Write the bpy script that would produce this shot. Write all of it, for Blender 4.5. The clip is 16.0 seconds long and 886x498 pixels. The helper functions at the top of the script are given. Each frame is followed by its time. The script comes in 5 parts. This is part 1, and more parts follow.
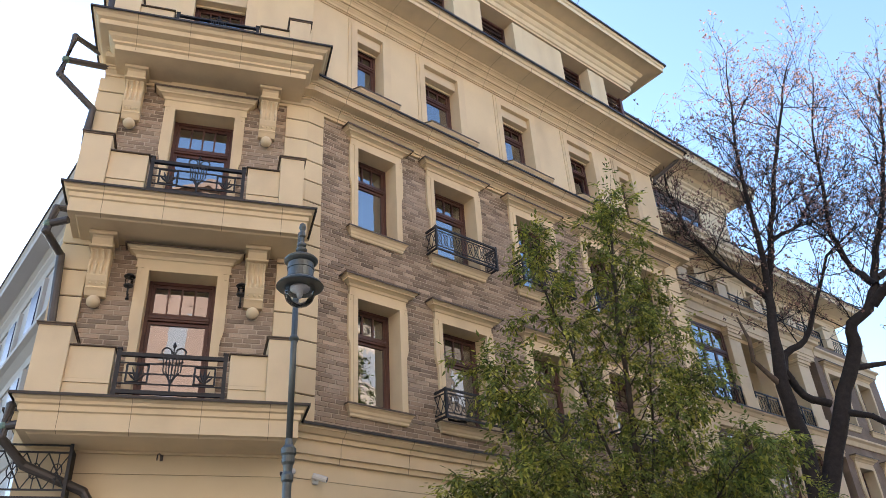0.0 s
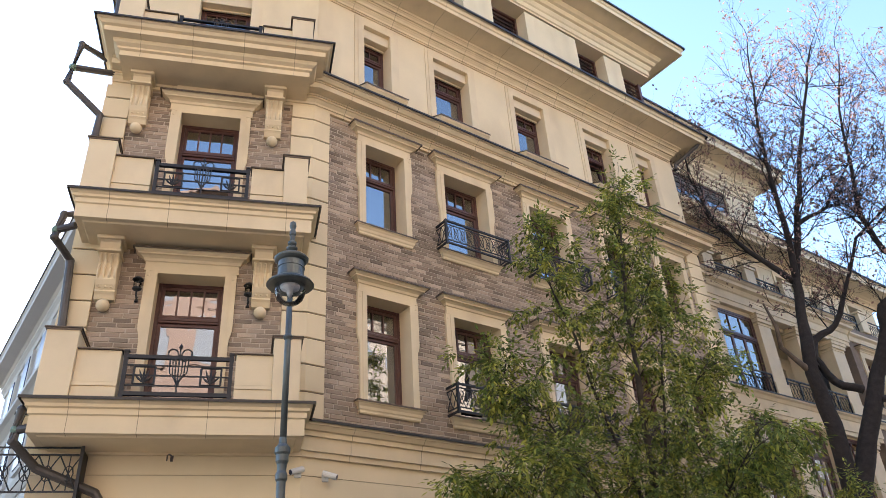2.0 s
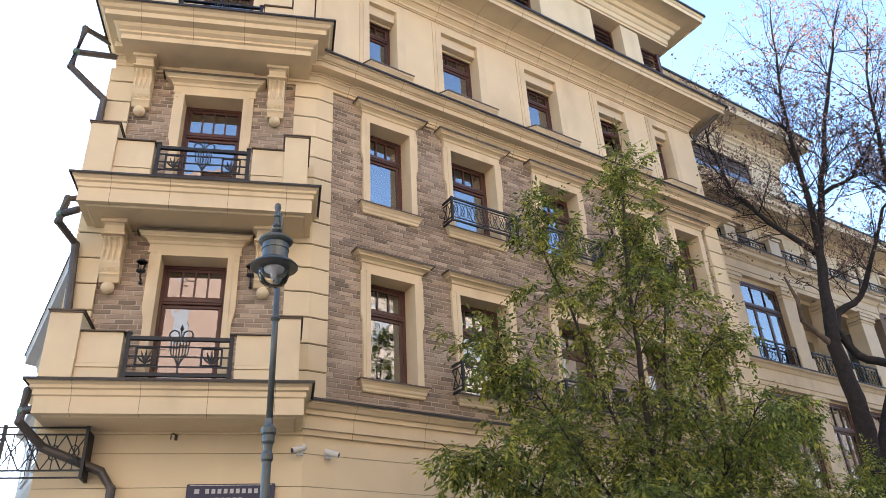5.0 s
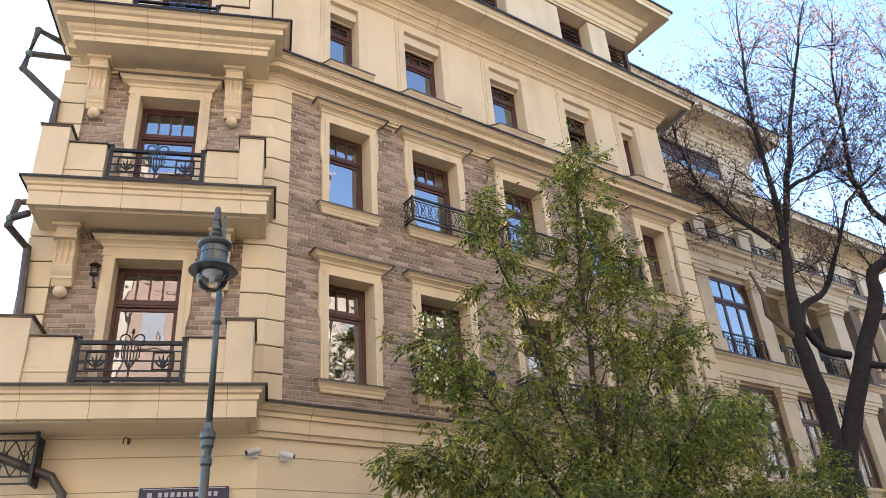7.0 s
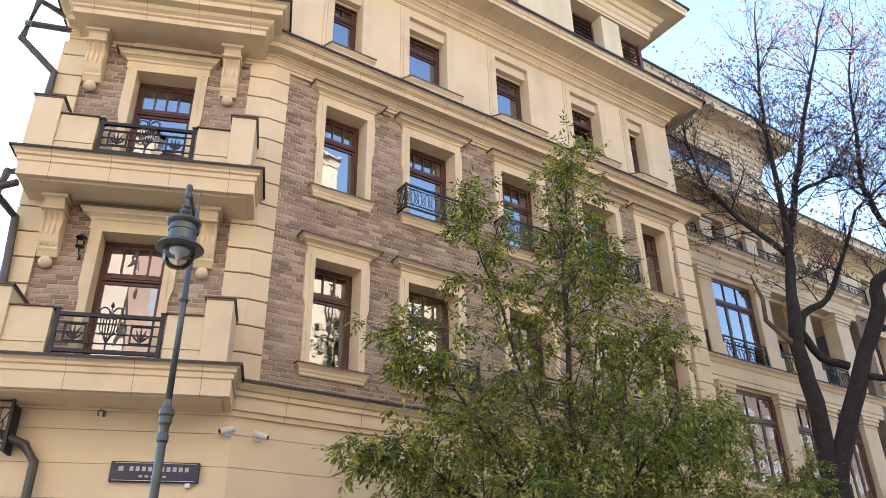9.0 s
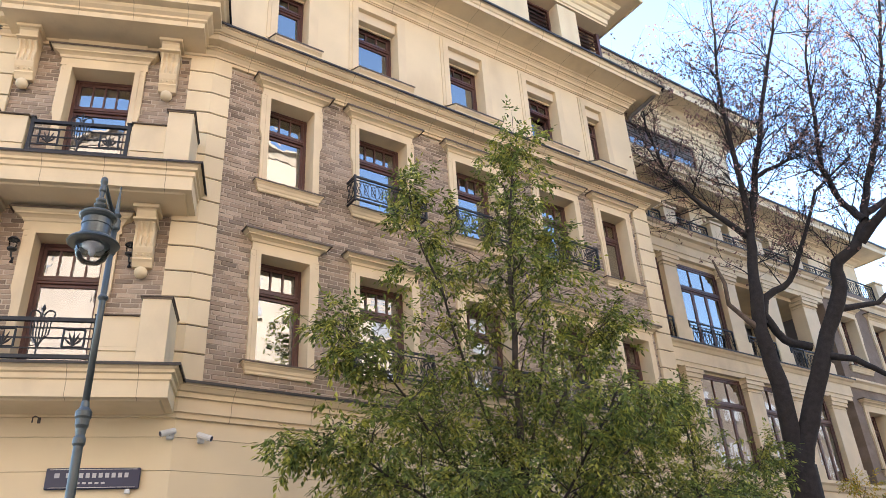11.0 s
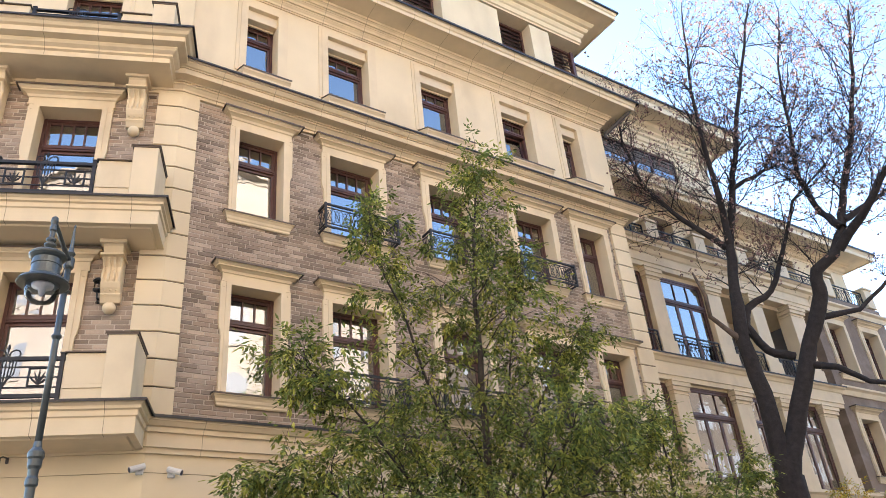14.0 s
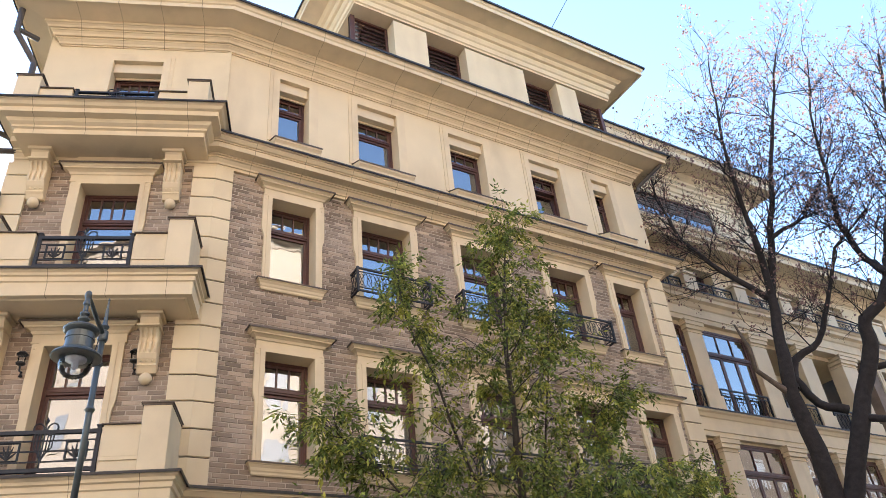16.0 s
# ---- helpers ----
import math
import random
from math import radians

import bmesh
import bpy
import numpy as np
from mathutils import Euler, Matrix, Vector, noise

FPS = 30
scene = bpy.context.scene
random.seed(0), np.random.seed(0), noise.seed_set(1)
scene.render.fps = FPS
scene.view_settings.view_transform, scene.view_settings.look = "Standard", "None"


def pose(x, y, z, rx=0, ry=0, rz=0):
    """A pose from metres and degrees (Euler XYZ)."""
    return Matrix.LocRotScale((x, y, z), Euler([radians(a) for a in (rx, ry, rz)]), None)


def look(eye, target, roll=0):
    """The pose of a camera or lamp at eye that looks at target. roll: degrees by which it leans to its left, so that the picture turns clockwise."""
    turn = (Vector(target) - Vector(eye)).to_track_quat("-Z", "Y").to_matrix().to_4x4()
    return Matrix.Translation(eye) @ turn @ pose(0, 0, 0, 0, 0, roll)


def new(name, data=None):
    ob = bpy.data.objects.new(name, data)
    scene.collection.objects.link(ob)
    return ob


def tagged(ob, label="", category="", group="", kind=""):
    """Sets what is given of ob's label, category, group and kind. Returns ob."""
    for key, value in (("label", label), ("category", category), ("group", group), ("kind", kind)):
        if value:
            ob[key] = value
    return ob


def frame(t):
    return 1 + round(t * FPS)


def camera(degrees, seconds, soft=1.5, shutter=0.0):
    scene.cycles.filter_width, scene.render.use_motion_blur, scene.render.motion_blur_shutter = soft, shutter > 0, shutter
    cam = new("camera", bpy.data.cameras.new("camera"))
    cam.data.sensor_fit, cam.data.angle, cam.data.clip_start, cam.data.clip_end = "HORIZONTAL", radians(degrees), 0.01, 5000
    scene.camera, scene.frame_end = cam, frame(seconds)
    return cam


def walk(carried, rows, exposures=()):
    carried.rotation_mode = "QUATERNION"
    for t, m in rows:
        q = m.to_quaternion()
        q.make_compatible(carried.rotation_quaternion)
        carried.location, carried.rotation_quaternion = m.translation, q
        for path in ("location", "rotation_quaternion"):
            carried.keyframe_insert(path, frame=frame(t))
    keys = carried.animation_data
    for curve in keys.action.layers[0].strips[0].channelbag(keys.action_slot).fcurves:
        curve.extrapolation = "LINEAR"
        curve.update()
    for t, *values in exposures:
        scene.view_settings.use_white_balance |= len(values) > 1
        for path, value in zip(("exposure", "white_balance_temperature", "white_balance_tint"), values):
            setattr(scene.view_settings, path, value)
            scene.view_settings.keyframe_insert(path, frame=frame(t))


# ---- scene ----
cam = camera(60.7, 16.0, 0.75)
PATH = [
    (0, (0.006, -0.122, 1.678), (1.129, 1.184, 2.694), -3.7),
    (0.5, (0.185, -0.167, 1.685), (1.309, 1.14, 2.699), -3.7),
    (1, (0.267, -0.192, 1.666), (1.337, 1.158, 2.682), -4.2),
    (1.5, (0.349, -0.261, 1.664), (1.376, 1.12, 2.682), -3.9),
    (2, (0.412, -0.329, 1.698), (1.467, 1.039, 2.706), -3.9),
    (2.5, (0.564, -0.355, 1.696), (1.6, 1.028, 2.701), -3.0),
    (3, (0.661, -0.414, 1.721), (1.672, 0.995, 2.718), -3.4),
    (3.5, (0.729, -0.487, 1.71), (1.722, 0.937, 2.703), -4.4),
    (4, (0.797, -0.521, 1.733), (1.774, 0.923, 2.712), -3.2),
    (4.2, (0.761, -0.509, 1.731), (1.747, 0.936, 2.699), -2.9),
    (6.3, (1.121, -0.795, 1.772), (2.124, 0.655, 2.717), -4.2),
    (6.5, (1.154, -0.82, 1.76), (2.154, 0.628, 2.71), -4.4),
    (7, (1.216, -0.873, 1.761), (2.247, 0.557, 2.705), -4.4),
    (7.5, (1.38, -0.903, 1.749), (2.408, 0.529, 2.695), -4.0),
    (8, (1.527, -0.958, 1.741), (2.541, 0.485, 2.684), -3.7),
    (8.5, (1.602, -1.016, 1.732), (2.581, 0.453, 2.673), -2.4),
    (9, (1.668, -1.097, 1.781), (2.666, 0.372, 2.701), -0.9),
    (9.2, (1.698, -1.116, 1.783), (2.741, 0.326, 2.697), -1.9),
    (11.3, (2.322, -1.207, 1.751), (3.365, 0.231, 2.669), -3.8),
    (11.5, (2.351, -1.226, 1.752), (3.401, 0.202, 2.679), -4.2),
    (12, (2.514, -1.274, 1.731), (3.524, 0.167, 2.681), -4.5),
    (12.5, (2.587, -1.326, 1.766), (3.579, 0.124, 2.723), -5.0),
    (13, (2.563, -1.436, 1.775), (3.574, 0.0, 2.732), -5.2),
    (13.5, (2.548, -1.464, 1.764), (3.575, -0.04, 2.721), -5.3),
    (14, (2.644, -1.511, 1.751), (3.672, -0.09, 2.713), -5.6),
    (14.5, (2.721, -1.556, 1.753), (3.735, -0.132, 2.724), -5.8),
    (15, (2.73, -1.549, 1.79), (3.67, -0.112, 2.814), -5.4),
    (15.5, (2.751, -1.589, 1.79), (3.678, -0.171, 2.854), -5.9),
    (16, (2.769, -1.587, 1.777), (3.676, -0.187, 2.88), -6.0),
]
walk(cam, [(t, look(eye, target, roll)) for t, eye, target, roll in PATH], exposures=[(0, 1.83, 6800, 13), (2, 2.02, 6800, 13), (3.5, 2.1, 6800, 13), (7, 2.18, 6800, 13), (11.5, 2.38, 6800, 13), (14, 2.44, 6800, 13), (16, 2.2, 6800, 13)])

# ---- world, sun, exposure ----
SUN_AZ, SUN_EL = 4.0, 26.0      # degrees: azimuth from +y towards +x, height
world = bpy.data.worlds.new("sky")
world.use_nodes = True
scene.world = world
wn = world.node_tree.nodes
sky = wn.new("ShaderNodeTexSky")
sky.sky_type, sky.sun_disc = "NISHITA", False
sky.sun_elevation, sky.sun_rotation = radians(SUN_EL), radians(SUN_AZ)
sky.air_density, sky.dust_density, sky.ozone_density = 1.0, 0.2, 3.0
wn["Background"].inputs[1].default_value = 0.15
world.node_tree.links.new(sky.outputs[0], wn["Background"].inputs[0])
sun = new("sun", bpy.data.lights.new("sun", "SUN"))
sun.data.energy, sun.data.angle, sun.data.color = 5.0, radians(0.6), (1.0, 0.93, 0.82)
sa, se = radians(SUN_AZ), radians(SUN_EL)
SUN_DIR = Vector((math.sin(sa) * math.cos(se), math.cos(sa) * math.cos(se), math.sin(se)))
sun.matrix_world = look(SUN_DIR * 60, (0, 0, 0))


# ---- materials ----
def material(name, base, rough=0.7, metal=0.0, var=0.12, scale=6.0, fine=60.0, bump=0.15, island=0.0, objrand=0.0, stain=None, spec=0.5, base2=None):
    m = bpy.data.materials.new(name)
    m.use_nodes = True
    nt = m.node_tree
    n, l = nt.nodes, nt.links
    b = n["Principled BSDF"]
    b.inputs["Roughness"].default_value, b.inputs["Metallic"].default_value = rough, metal
    b.inputs["Specular IOR Level"].default_value = spec
    co = n.new("ShaderNodeTexCoord")
    big, small = n.new("ShaderNodeTexNoise"), n.new("ShaderNodeTexNoise")
    big.inputs["Scale"].default_value, big.inputs["Detail"].default_value = scale, 5
    small.inputs["Scale"].default_value, small.inputs["Detail"].default_value = fine, 3
    geo = n.new("ShaderNodeNewGeometry")
    for t in (big, small):
        l.new(geo.outputs["Position"], t.inputs["Vector"])
    ramp = n.new("ShaderNodeMapRange")
    ramp.inputs[1].default_value, ramp.inputs[2].default_value = 0.3, 0.7
    ramp.inputs[3].default_value, ramp.inputs[4].default_value = 1 - var, 1 + var
    l.new(big.outputs[0], ramp.inputs[0])
    ramp2 = n.new("ShaderNodeMapRange")
    ramp2.inputs[1].default_value, ramp2.inputs[2].default_value = 0.3, 0.7
    ramp2.inputs[3].default_value, ramp2.inputs[4].default_value = 1 - var * 0.6, 1 + var * 0.6
    l.new(small.outputs[0], ramp2.inputs[0])
    mul = n.new("ShaderNodeMath")
    mul.operation = "MULTIPLY"
    l.new(ramp.outputs[0], mul.inputs[0])
    l.new(ramp2.outputs[0], mul.inputs[1])
    last = mul
    for amount, node, out in ((island, geo, "Random Per Island"), (objrand, n.new("ShaderNodeObjectInfo"), "Random")):
        if amount:
            r = n.new("ShaderNodeMapRange")
            r.inputs[3].default_value, r.inputs[4].default_value = 1 - amount, 1 + amount
            l.new(node.outputs[out], r.inputs[0])
            k = n.new("ShaderNodeMath")
            k.operation = "MULTIPLY"
            l.new(last.outputs[0], k.inputs[0])
            l.new(r.outputs[0], k.inputs[1])
            last = k
    col = n.new("ShaderNodeMix")
    col.data_type, col.blend_type = "RGBA", "MULTIPLY"
    col.inputs[0].default_value = 1.0
    col.inputs[6].default_value = (*base, 1)
    if base2:
        wn2 = n.new("ShaderNodeTexWhiteNoise")
        wn2.noise_dimensions = "1D"
        pick = n.new("ShaderNodeMix")
        pick.data_type = "RGBA"
        pick.inputs[6].default_value, pick.inputs[7].default_value = (*base, 1), (*base2, 1)
        if island:
            l.new(geo.outputs["Random Per Island"], wn2.inputs["W"])
        else:
            info = n.new("ShaderNodeObjectInfo")
            l.new(info.outputs["Random"], wn2.inputs["W"])
        l.new(wn2.outputs[0], pick.inputs[0])
        l.new(pick.outputs[2], col.inputs[6])
    l.new(last.outputs[0], col.inputs[7])
    out = col.outputs[2]
    if stain:
        st = n.new("ShaderNodeTexNoise")
        st.inputs["Scale"].default_value, st.inputs["Detail"].default_value = stain[1], 6
        mp = n.new("ShaderNodeMapping")
        mp.inputs["Scale"].default_value = (1, 1, stain[3])
        l.new(geo.outputs["Position"], mp.inputs[0])
        l.new(mp.outputs[0], st.inputs["Vector"])
        sr = n.new("ShaderNodeMapRange")
        sr.inputs[1].default_value, sr.inputs[2].default_value = 0.52, 0.75
        sr.inputs[3].default_value, sr.inputs[4].default_value = 0, stain[2]
        l.new(st.outputs[0], sr.inputs[0])
        mx = n.new("ShaderNodeMix")
        mx.data_type = "RGBA"
        l.new(sr.outputs[0], mx.inputs[0])
        l.new(out, mx.inputs[6])
        mx.inputs[7].default_value = (*stain[0], 1)
        out = mx.outputs[2]
    l.new(out, b.inputs["Base Color"])
    if bump:
        bp = n.new("ShaderNodeBump")
        bp.inputs["Strength"].default_value, bp.inputs["Distance"].default_value = bump, 0.01
        l.new(small.outputs[0], bp.inputs["Height"])
        l.new(bp.outputs[0], b.inputs["Normal"])
    return m


def glass_material(name, ior, tint=(1, 1, 1)):
    m = bpy.data.materials.new(name)
    m.use_nodes = True
    n, l = m.node_tree.nodes, m.node_tree.links
    n.remove(n["Principled BSDF"])
    tr, gl, fr, mx = (n.new(k) for k in ("ShaderNodeBsdfTransparent", "ShaderNodeBsdfGlossy", "ShaderNodeFresnel", "ShaderNodeMixShader"))
    tr.inputs[0].default_value = (*tint, 1)
    gl.inputs["Roughness"].default_value = 0.01
    fr.inputs["IOR"].default_value = ior
    wob, bp = n.new("ShaderNodeTexNoise"), n.new("ShaderNodeBump")
    wob.inputs["Scale"].default_value = 1.6
    bp.inputs["Strength"].default_value, bp.inputs["Distance"].default_value = 0.25, 0.02
    l.new(wob.outputs[0], bp.inputs["Height"])
    l.new(bp.outputs[0], gl.inputs["Normal"])
    l.new(fr.outputs[0], mx.inputs[0])
    l.new(tr.outputs[0], mx.inputs[1])
    l.new(gl.outputs[0], mx.inputs[2])
    l.new(mx.outputs[0], n["Material Output"].inputs[0])
    return m


STUCCO = material("cream_stucco", (0.73, 0.60, 0.395), 0.85, var=0.06, scale=0.9, fine=140, bump=0.08, stain=((0.45, 0.33, 0.20), 1.1, 0.35, 0.35))
TRIM = material("cream_cast_stone", (0.72, 0.585, 0.385), 0.8, var=0.05, scale=2.0, fine=160, bump=0.06, stain=((0.40, 0.30, 0.19), 1.6, 0.35, 0.5))
MORTAR = material("mortar", (0.49, 0.41, 0.32), 0.9, var=0.12, scale=3, fine=120, bump=0.2)
BRICK = material("brown_brick", (0.245, 0.178, 0.128), 0.88, var=0.14, scale=2.5, fine=70, bump=0.35, island=0.38, base2=(0.375, 0.29, 0.212), stain=((0.44, 0.36, 0.30), 0.8, 0.5, 1.6))
BRICK_ONE = material("brown_brick_single", (0.245, 0.178, 0.128), 0.88, var=0.14, scale=2.5, fine=70, bump=0.35, objrand=0.38, base2=(0.375, 0.29, 0.212), stain=((0.44, 0.36, 0.30), 0.8, 0.5, 1.6))
FLASH = material("dark_sheet_metal", (0.055, 0.05, 0.046), 0.5, 0.6, var=0.15, scale=3, fine=40, bump=0.03)
WOOD = material("dark_red_wood", (0.095, 0.04, 0.031), 0.4, var=0.15, scale=5, fine=90, bump=0.05)
IRON = material("black_iron", (0.028, 0.03, 0.034), 0.5, 0.4, var=0.15, scale=8, fine=90, bump=0.08)
LAMPMETAL = material("grey_green_enamel", (0.085, 0.10, 0.10), 0.32, 0.3, var=0.15, scale=6, fine=80, bump=0.03)
PIPE = material("brown_pipe_metal", (0.085, 0.075, 0.07), 0.45, 0.4, var=0.15, scale=4, fine=50, bump=0.04)
VERDIGRIS = material("green_copper", (0.13, 0.2, 0.16), 0.6, 0.3, var=0.25, scale=14, fine=60, bump=0.1)
CURTAIN = material("pale_curtain", (0.72, 0.68, 0.62), 0.95, var=0.08, scale=7, fine=90, bump=0.05)
REDCURTAIN = material("pink_drape", (0.5, 0.22, 0.18), 0.95, var=0.1, scale=7, fine=90, bump=0.05)
# inner walls: the dimness of unlit rooms is put into this dark grey
DARKROOM = material("dim_room_grey", (0.2, 0.18, 0.165), 0.95, var=0.05)
BLINDBOX = material("cream_blind_box", (0.68, 0.56, 0.38), 0.5, var=0.03, bump=0.0)
GROUT = material("brown_grout", (0.16, 0.115, 0.075), 0.9, var=0.15, scale=5, fine=80, bump=0.1)
JOINT = material("sandy_grout", (0.30, 0.22, 0.14), 0.9, var=0.15, scale=5, fine=80, bump=0.1)
CAP = material("brown_cap_metal", (0.13, 0.098, 0.072), 0.55, 0.3, var=0.12, scale=4, fine=50, bump=0.03)
PALE = material("pale_grey_render", (0.48, 0.46, 0.43), 0.9, var=0.06, scale=0.7, fine=40, bump=0.1)
WHITE = material("white_plastic", (0.7, 0.69, 0.66), 0.4, var=0.05, bump=0.02)
BLUE = material("navy_enamel", (0.012, 0.02, 0.06), 0.3, var=0.08, bump=0.02)
# near-black base: the bare tree's shade is put into its bark colour
BARK = material("shaded_bark", (0.028, 0.022, 0.02), 0.95, var=0.35, scale=9, fine=45, bump=0.6)
BARK2 = material("grey_brown_bark", (0.05, 0.038, 0.029), 0.95, var=0.3, scale=9, fine=60, bump=0.5)
PALEBARK = material("pale_peeled_bark", (0.125, 0.088, 0.064), 0.9, var=0.35, scale=7, fine=40, bump=0.5)
ASPHALT = material("asphalt", (0.05, 0.05, 0.052), 0.9, var=0.15, scale=1.2, fine=90, bump=0.3)
PAVING = material("grey_paving", (0.11, 0.107, 0.105), 0.85, var=0.1, scale=1.5, fine=50, bump=0.2)
OPPGLASS = material("grey_far_glass", (0.17, 0.18, 0.2), 0.3, var=0.1, bump=0.0)
OPPOSITE_ROSE = material("faded_rose_render", (0.2, 0.14, 0.115), 0.9, var=0.1, scale=0.5, fine=30, bump=0.1)
OPPOSITE_GREY = material("greyish_render", (0.29, 0.25, 0.215), 0.9, var=0.1, scale=0.5, fine=30, bump=0.1)
OPPOSITE_DARK = material("brown_render", (0.08, 0.065, 0.055), 0.9, var=0.12, scale=0.5, fine=30, bump=0.1)
LETTER = material("pale_lettering", (0.42, 0.43, 0.46), 0.5, var=0.05, bump=0.0)
OPPOSITE = material("pale_yellow_render", (0.35, 0.305, 0.255), 0.9, var=0.08, scale=0.5, fine=30, bump=0.1)
GLASS = glass_material("window_glass", 5.0)
GLOBE = glass_material("clear_globe", 1.45, (0.96, 0.97, 0.97))


def leaf_material(name, base, spread):
    m = material(name, base, 0.5, var=0.15, scale=2, fine=30, bump=0.0, island=spread)
    n, l = m.node_tree.nodes, m.node_tree.links
    b = n["Principled BSDF"]
    tl, mx = n.new("ShaderNodeBsdfTranslucent"), n.new("ShaderNodeMixShader")
    l.new(b.inputs["Base Color"].links[0].from_socket, tl.inputs[0])
    mx.inputs[0].default_value = 0.55
    l.new(b.outputs[0], mx.inputs[1])
    l.new(tl.outputs[0], mx.inputs[2])
    l.new(mx.outputs[0], n["Material Output"].inputs[0])
    return m


LEAF = leaf_material("green_leaf", (0.175, 0.215, 0.05), 0.65)
LEAFY = leaf_material("yellow_green_leaf", (0.42, 0.41, 0.085), 0.5)
DRYLEAF = leaf_material("dry_reddish_leaf", (0.33, 0.195, 0.16), 0.45)
YELLOW = leaf_material("yellow_leaf", (0.55, 0.36, 0.03), 0.35)


# ---- mesh tools ----
def part(name, bm, mat, parent, label="", m=None, smooth=False):
    me = bpy.data.meshes.new(name)
    bmesh.ops.recalc_face_normals(bm, faces=bm.faces[:]) if len(bm.faces) < 4000 else None
    bm.to_mesh(me)
    bm.free()
    return place(name, me, mat, parent, label, m, smooth)


def place(name, me, mat, parent, label="", m=None, smooth=False):
    if mat is not None and not me.materials:
        me.materials.append(mat)
    if smooth and me.polygons:
        me.polygons.foreach_set("use_smooth", [True] * len(me.polygons))
    ob = new(name, me)
    if parent is not None:
        ob.parent = parent
    if m is not None:
        ob.matrix_local = m
    if label:
        ob["label"] = label
    return ob


def thing(name, label, category, m=None, group="", kind=""):
    e = new(name)
    e.empty_display_size = 0.2
    if m is not None:
        e.matrix_world = m
    return tagged(e, label, category, group, kind)


def box(bm, x0, x1, y0, y1, z0, z1, bevel=0.0):
    c = [bm.verts.new((x, y, z)) for z in (z0, z1) for x, y in ((x0, y0), (x1, y0), (x1, y1), (x0, y1))]
    fs = [bm.faces.new([c[i] for i in q]) for q in ((3, 2, 1, 0), (4, 5, 6, 7), (0, 1, 5, 4), (1, 2, 6, 5), (2, 3, 7, 6), (3, 0, 4, 7))]
    if bevel:
        es = list({e for f in fs for e in f.edges})
        bmesh.ops.bevel(bm, geom=es, offset=bevel, segments=1, affect="EDGES")


def sweep(bm, path, prof):
    """A closed profile of (out, z) carried along a plan path with mitred corners, out to the path's right."""
    pts = [Vector(p) for p in path]
    norms = []
    for a, b in zip(pts, pts[1:]):
        d = (b - a).normalized()
        norms.append(Vector((d.y, -d.x)))
    rings = []
    for i, p in enumerate(pts):
        if i == 0:
            v = norms[0]
        elif i == len(pts) - 1:
            v = norms[-1]
        else:
            v = (norms[i - 1] + norms[i]).normalized()
            v = v / max(0.25, v.dot(norms[i]))
        rings.append([bm.verts.new((p.x + v.x * o, p.y + v.y * o, z)) for o, z in prof])
    k = len(prof)
    for r, s in zip(rings, rings[1:]):
        for j in range(k):
            bm.faces.new((r[j], r[(j + 1) % k], s[(j + 1) % k], s[j]))
    bm.faces.new(rings[0][::-1])
    bm.faces.new(rings[-1])


def lathe(bm, prof, seg=20, at=(0, 0, 0)):
    rings = []
    for r, z in prof:
        rings.append([bm.verts.new((at[0] + r * math.cos(2 * math.pi * i / seg), at[1] + r * math.sin(2 * math.pi * i / seg), at[2] + z)) for i in range(seg)])
    for a, b in zip(rings, rings[1:]):
        for i in range(seg):
            bm.faces.new((a[i], a[(i + 1) % seg], b[(i + 1) % seg], b[i]))
    bm.faces.new(rings[0][::-1])
    bm.faces.new(rings[-1])


def tube(bm, pts, radii, seg=8, cap=True):
    pts = [Vector(p) for p in pts]
    if not hasattr(radii, "__len__"):
        radii = [radii] * len(pts)
    up = Vector((0.31, 0.17, 0.93))
    rings = []
    for i, p in enumerate(pts):
        d = (pts[min(i + 1, len(pts) - 1)] - pts[max(i - 1, 0)]).normalized()
        a = d.cross(up)
        if a.length < 0.05:
            a = d.cross(Vector((1, 0, 0)))
        a.normalize()
        b = d.cross(a)
        rings.append([bm.verts.new(p + (a * math.cos(2 * math.pi * j / seg) + b * math.sin(2 * math.pi * j / seg)) * radii[i]) for j in range(seg)])
    for r, s in zip(rings, rings[1:]):
        for j in range(seg):
            bm.faces.new((r[j], r[(j + 1) % seg], s[(j + 1) % seg], s[j]))
    if cap:
        bm.faces.new(rings[0][::-1])
        bm.faces.new(rings[-1])


def extrude_poly(bm, poly, y0, y1):
    """A polygon of (x, z) between the depths y0 and y1."""
    a = [bm.verts.new((x, y0, z)) for x, z in poly]
    b = [bm.verts.new((x, y1, z)) for x, z in poly]
    bm.faces.new(a)
    bm.faces.new(b[::-1])
    for i in range(len(poly)):
        j = (i + 1) % len(poly)
        bm.faces.new((a[i], b[i], b[j], a[j]))


def panel(bm, x0, x1, z0, z1, y0, y1, holes):
    """A wall slab with rectangular holes (x0, x1, z0, z1), as one piece."""
    xs = sorted({x0, x1, *(v for h in holes for v in h[:2] if x0 < v < x1)})
    zs = sorted({z0, z1, *(v for h in holes for v in h[2:] if z0 < v < z1)})
    verts = {}

    def vert(x, z):
        if (x, z) not in verts:
            verts[x, z] = bm.verts.new((x, y0, z))
        return verts[x, z]

    faces = []
    for a, b in zip(xs, xs[1:]):
        for c, d in zip(zs, zs[1:]):
            mx, mz = (a + b) / 2, (c + d) / 2
            if not any(h[0] < mx < h[1] and h[2] < mz < h[3] for h in holes):
                faces.append(bm.faces.new((vert(a, c), vert(b, c), vert(b, d), vert(a, d))))
    r = bmesh.ops.extrude_face_region(bm, geom=faces, use_keep_orig=True)
    bmesh.ops.translate(bm, verts=[v for v in r["geom"] if isinstance(v, bmesh.types.BMVert)], vec=(0, y1 - y0, 0))


T = Matrix.Translation
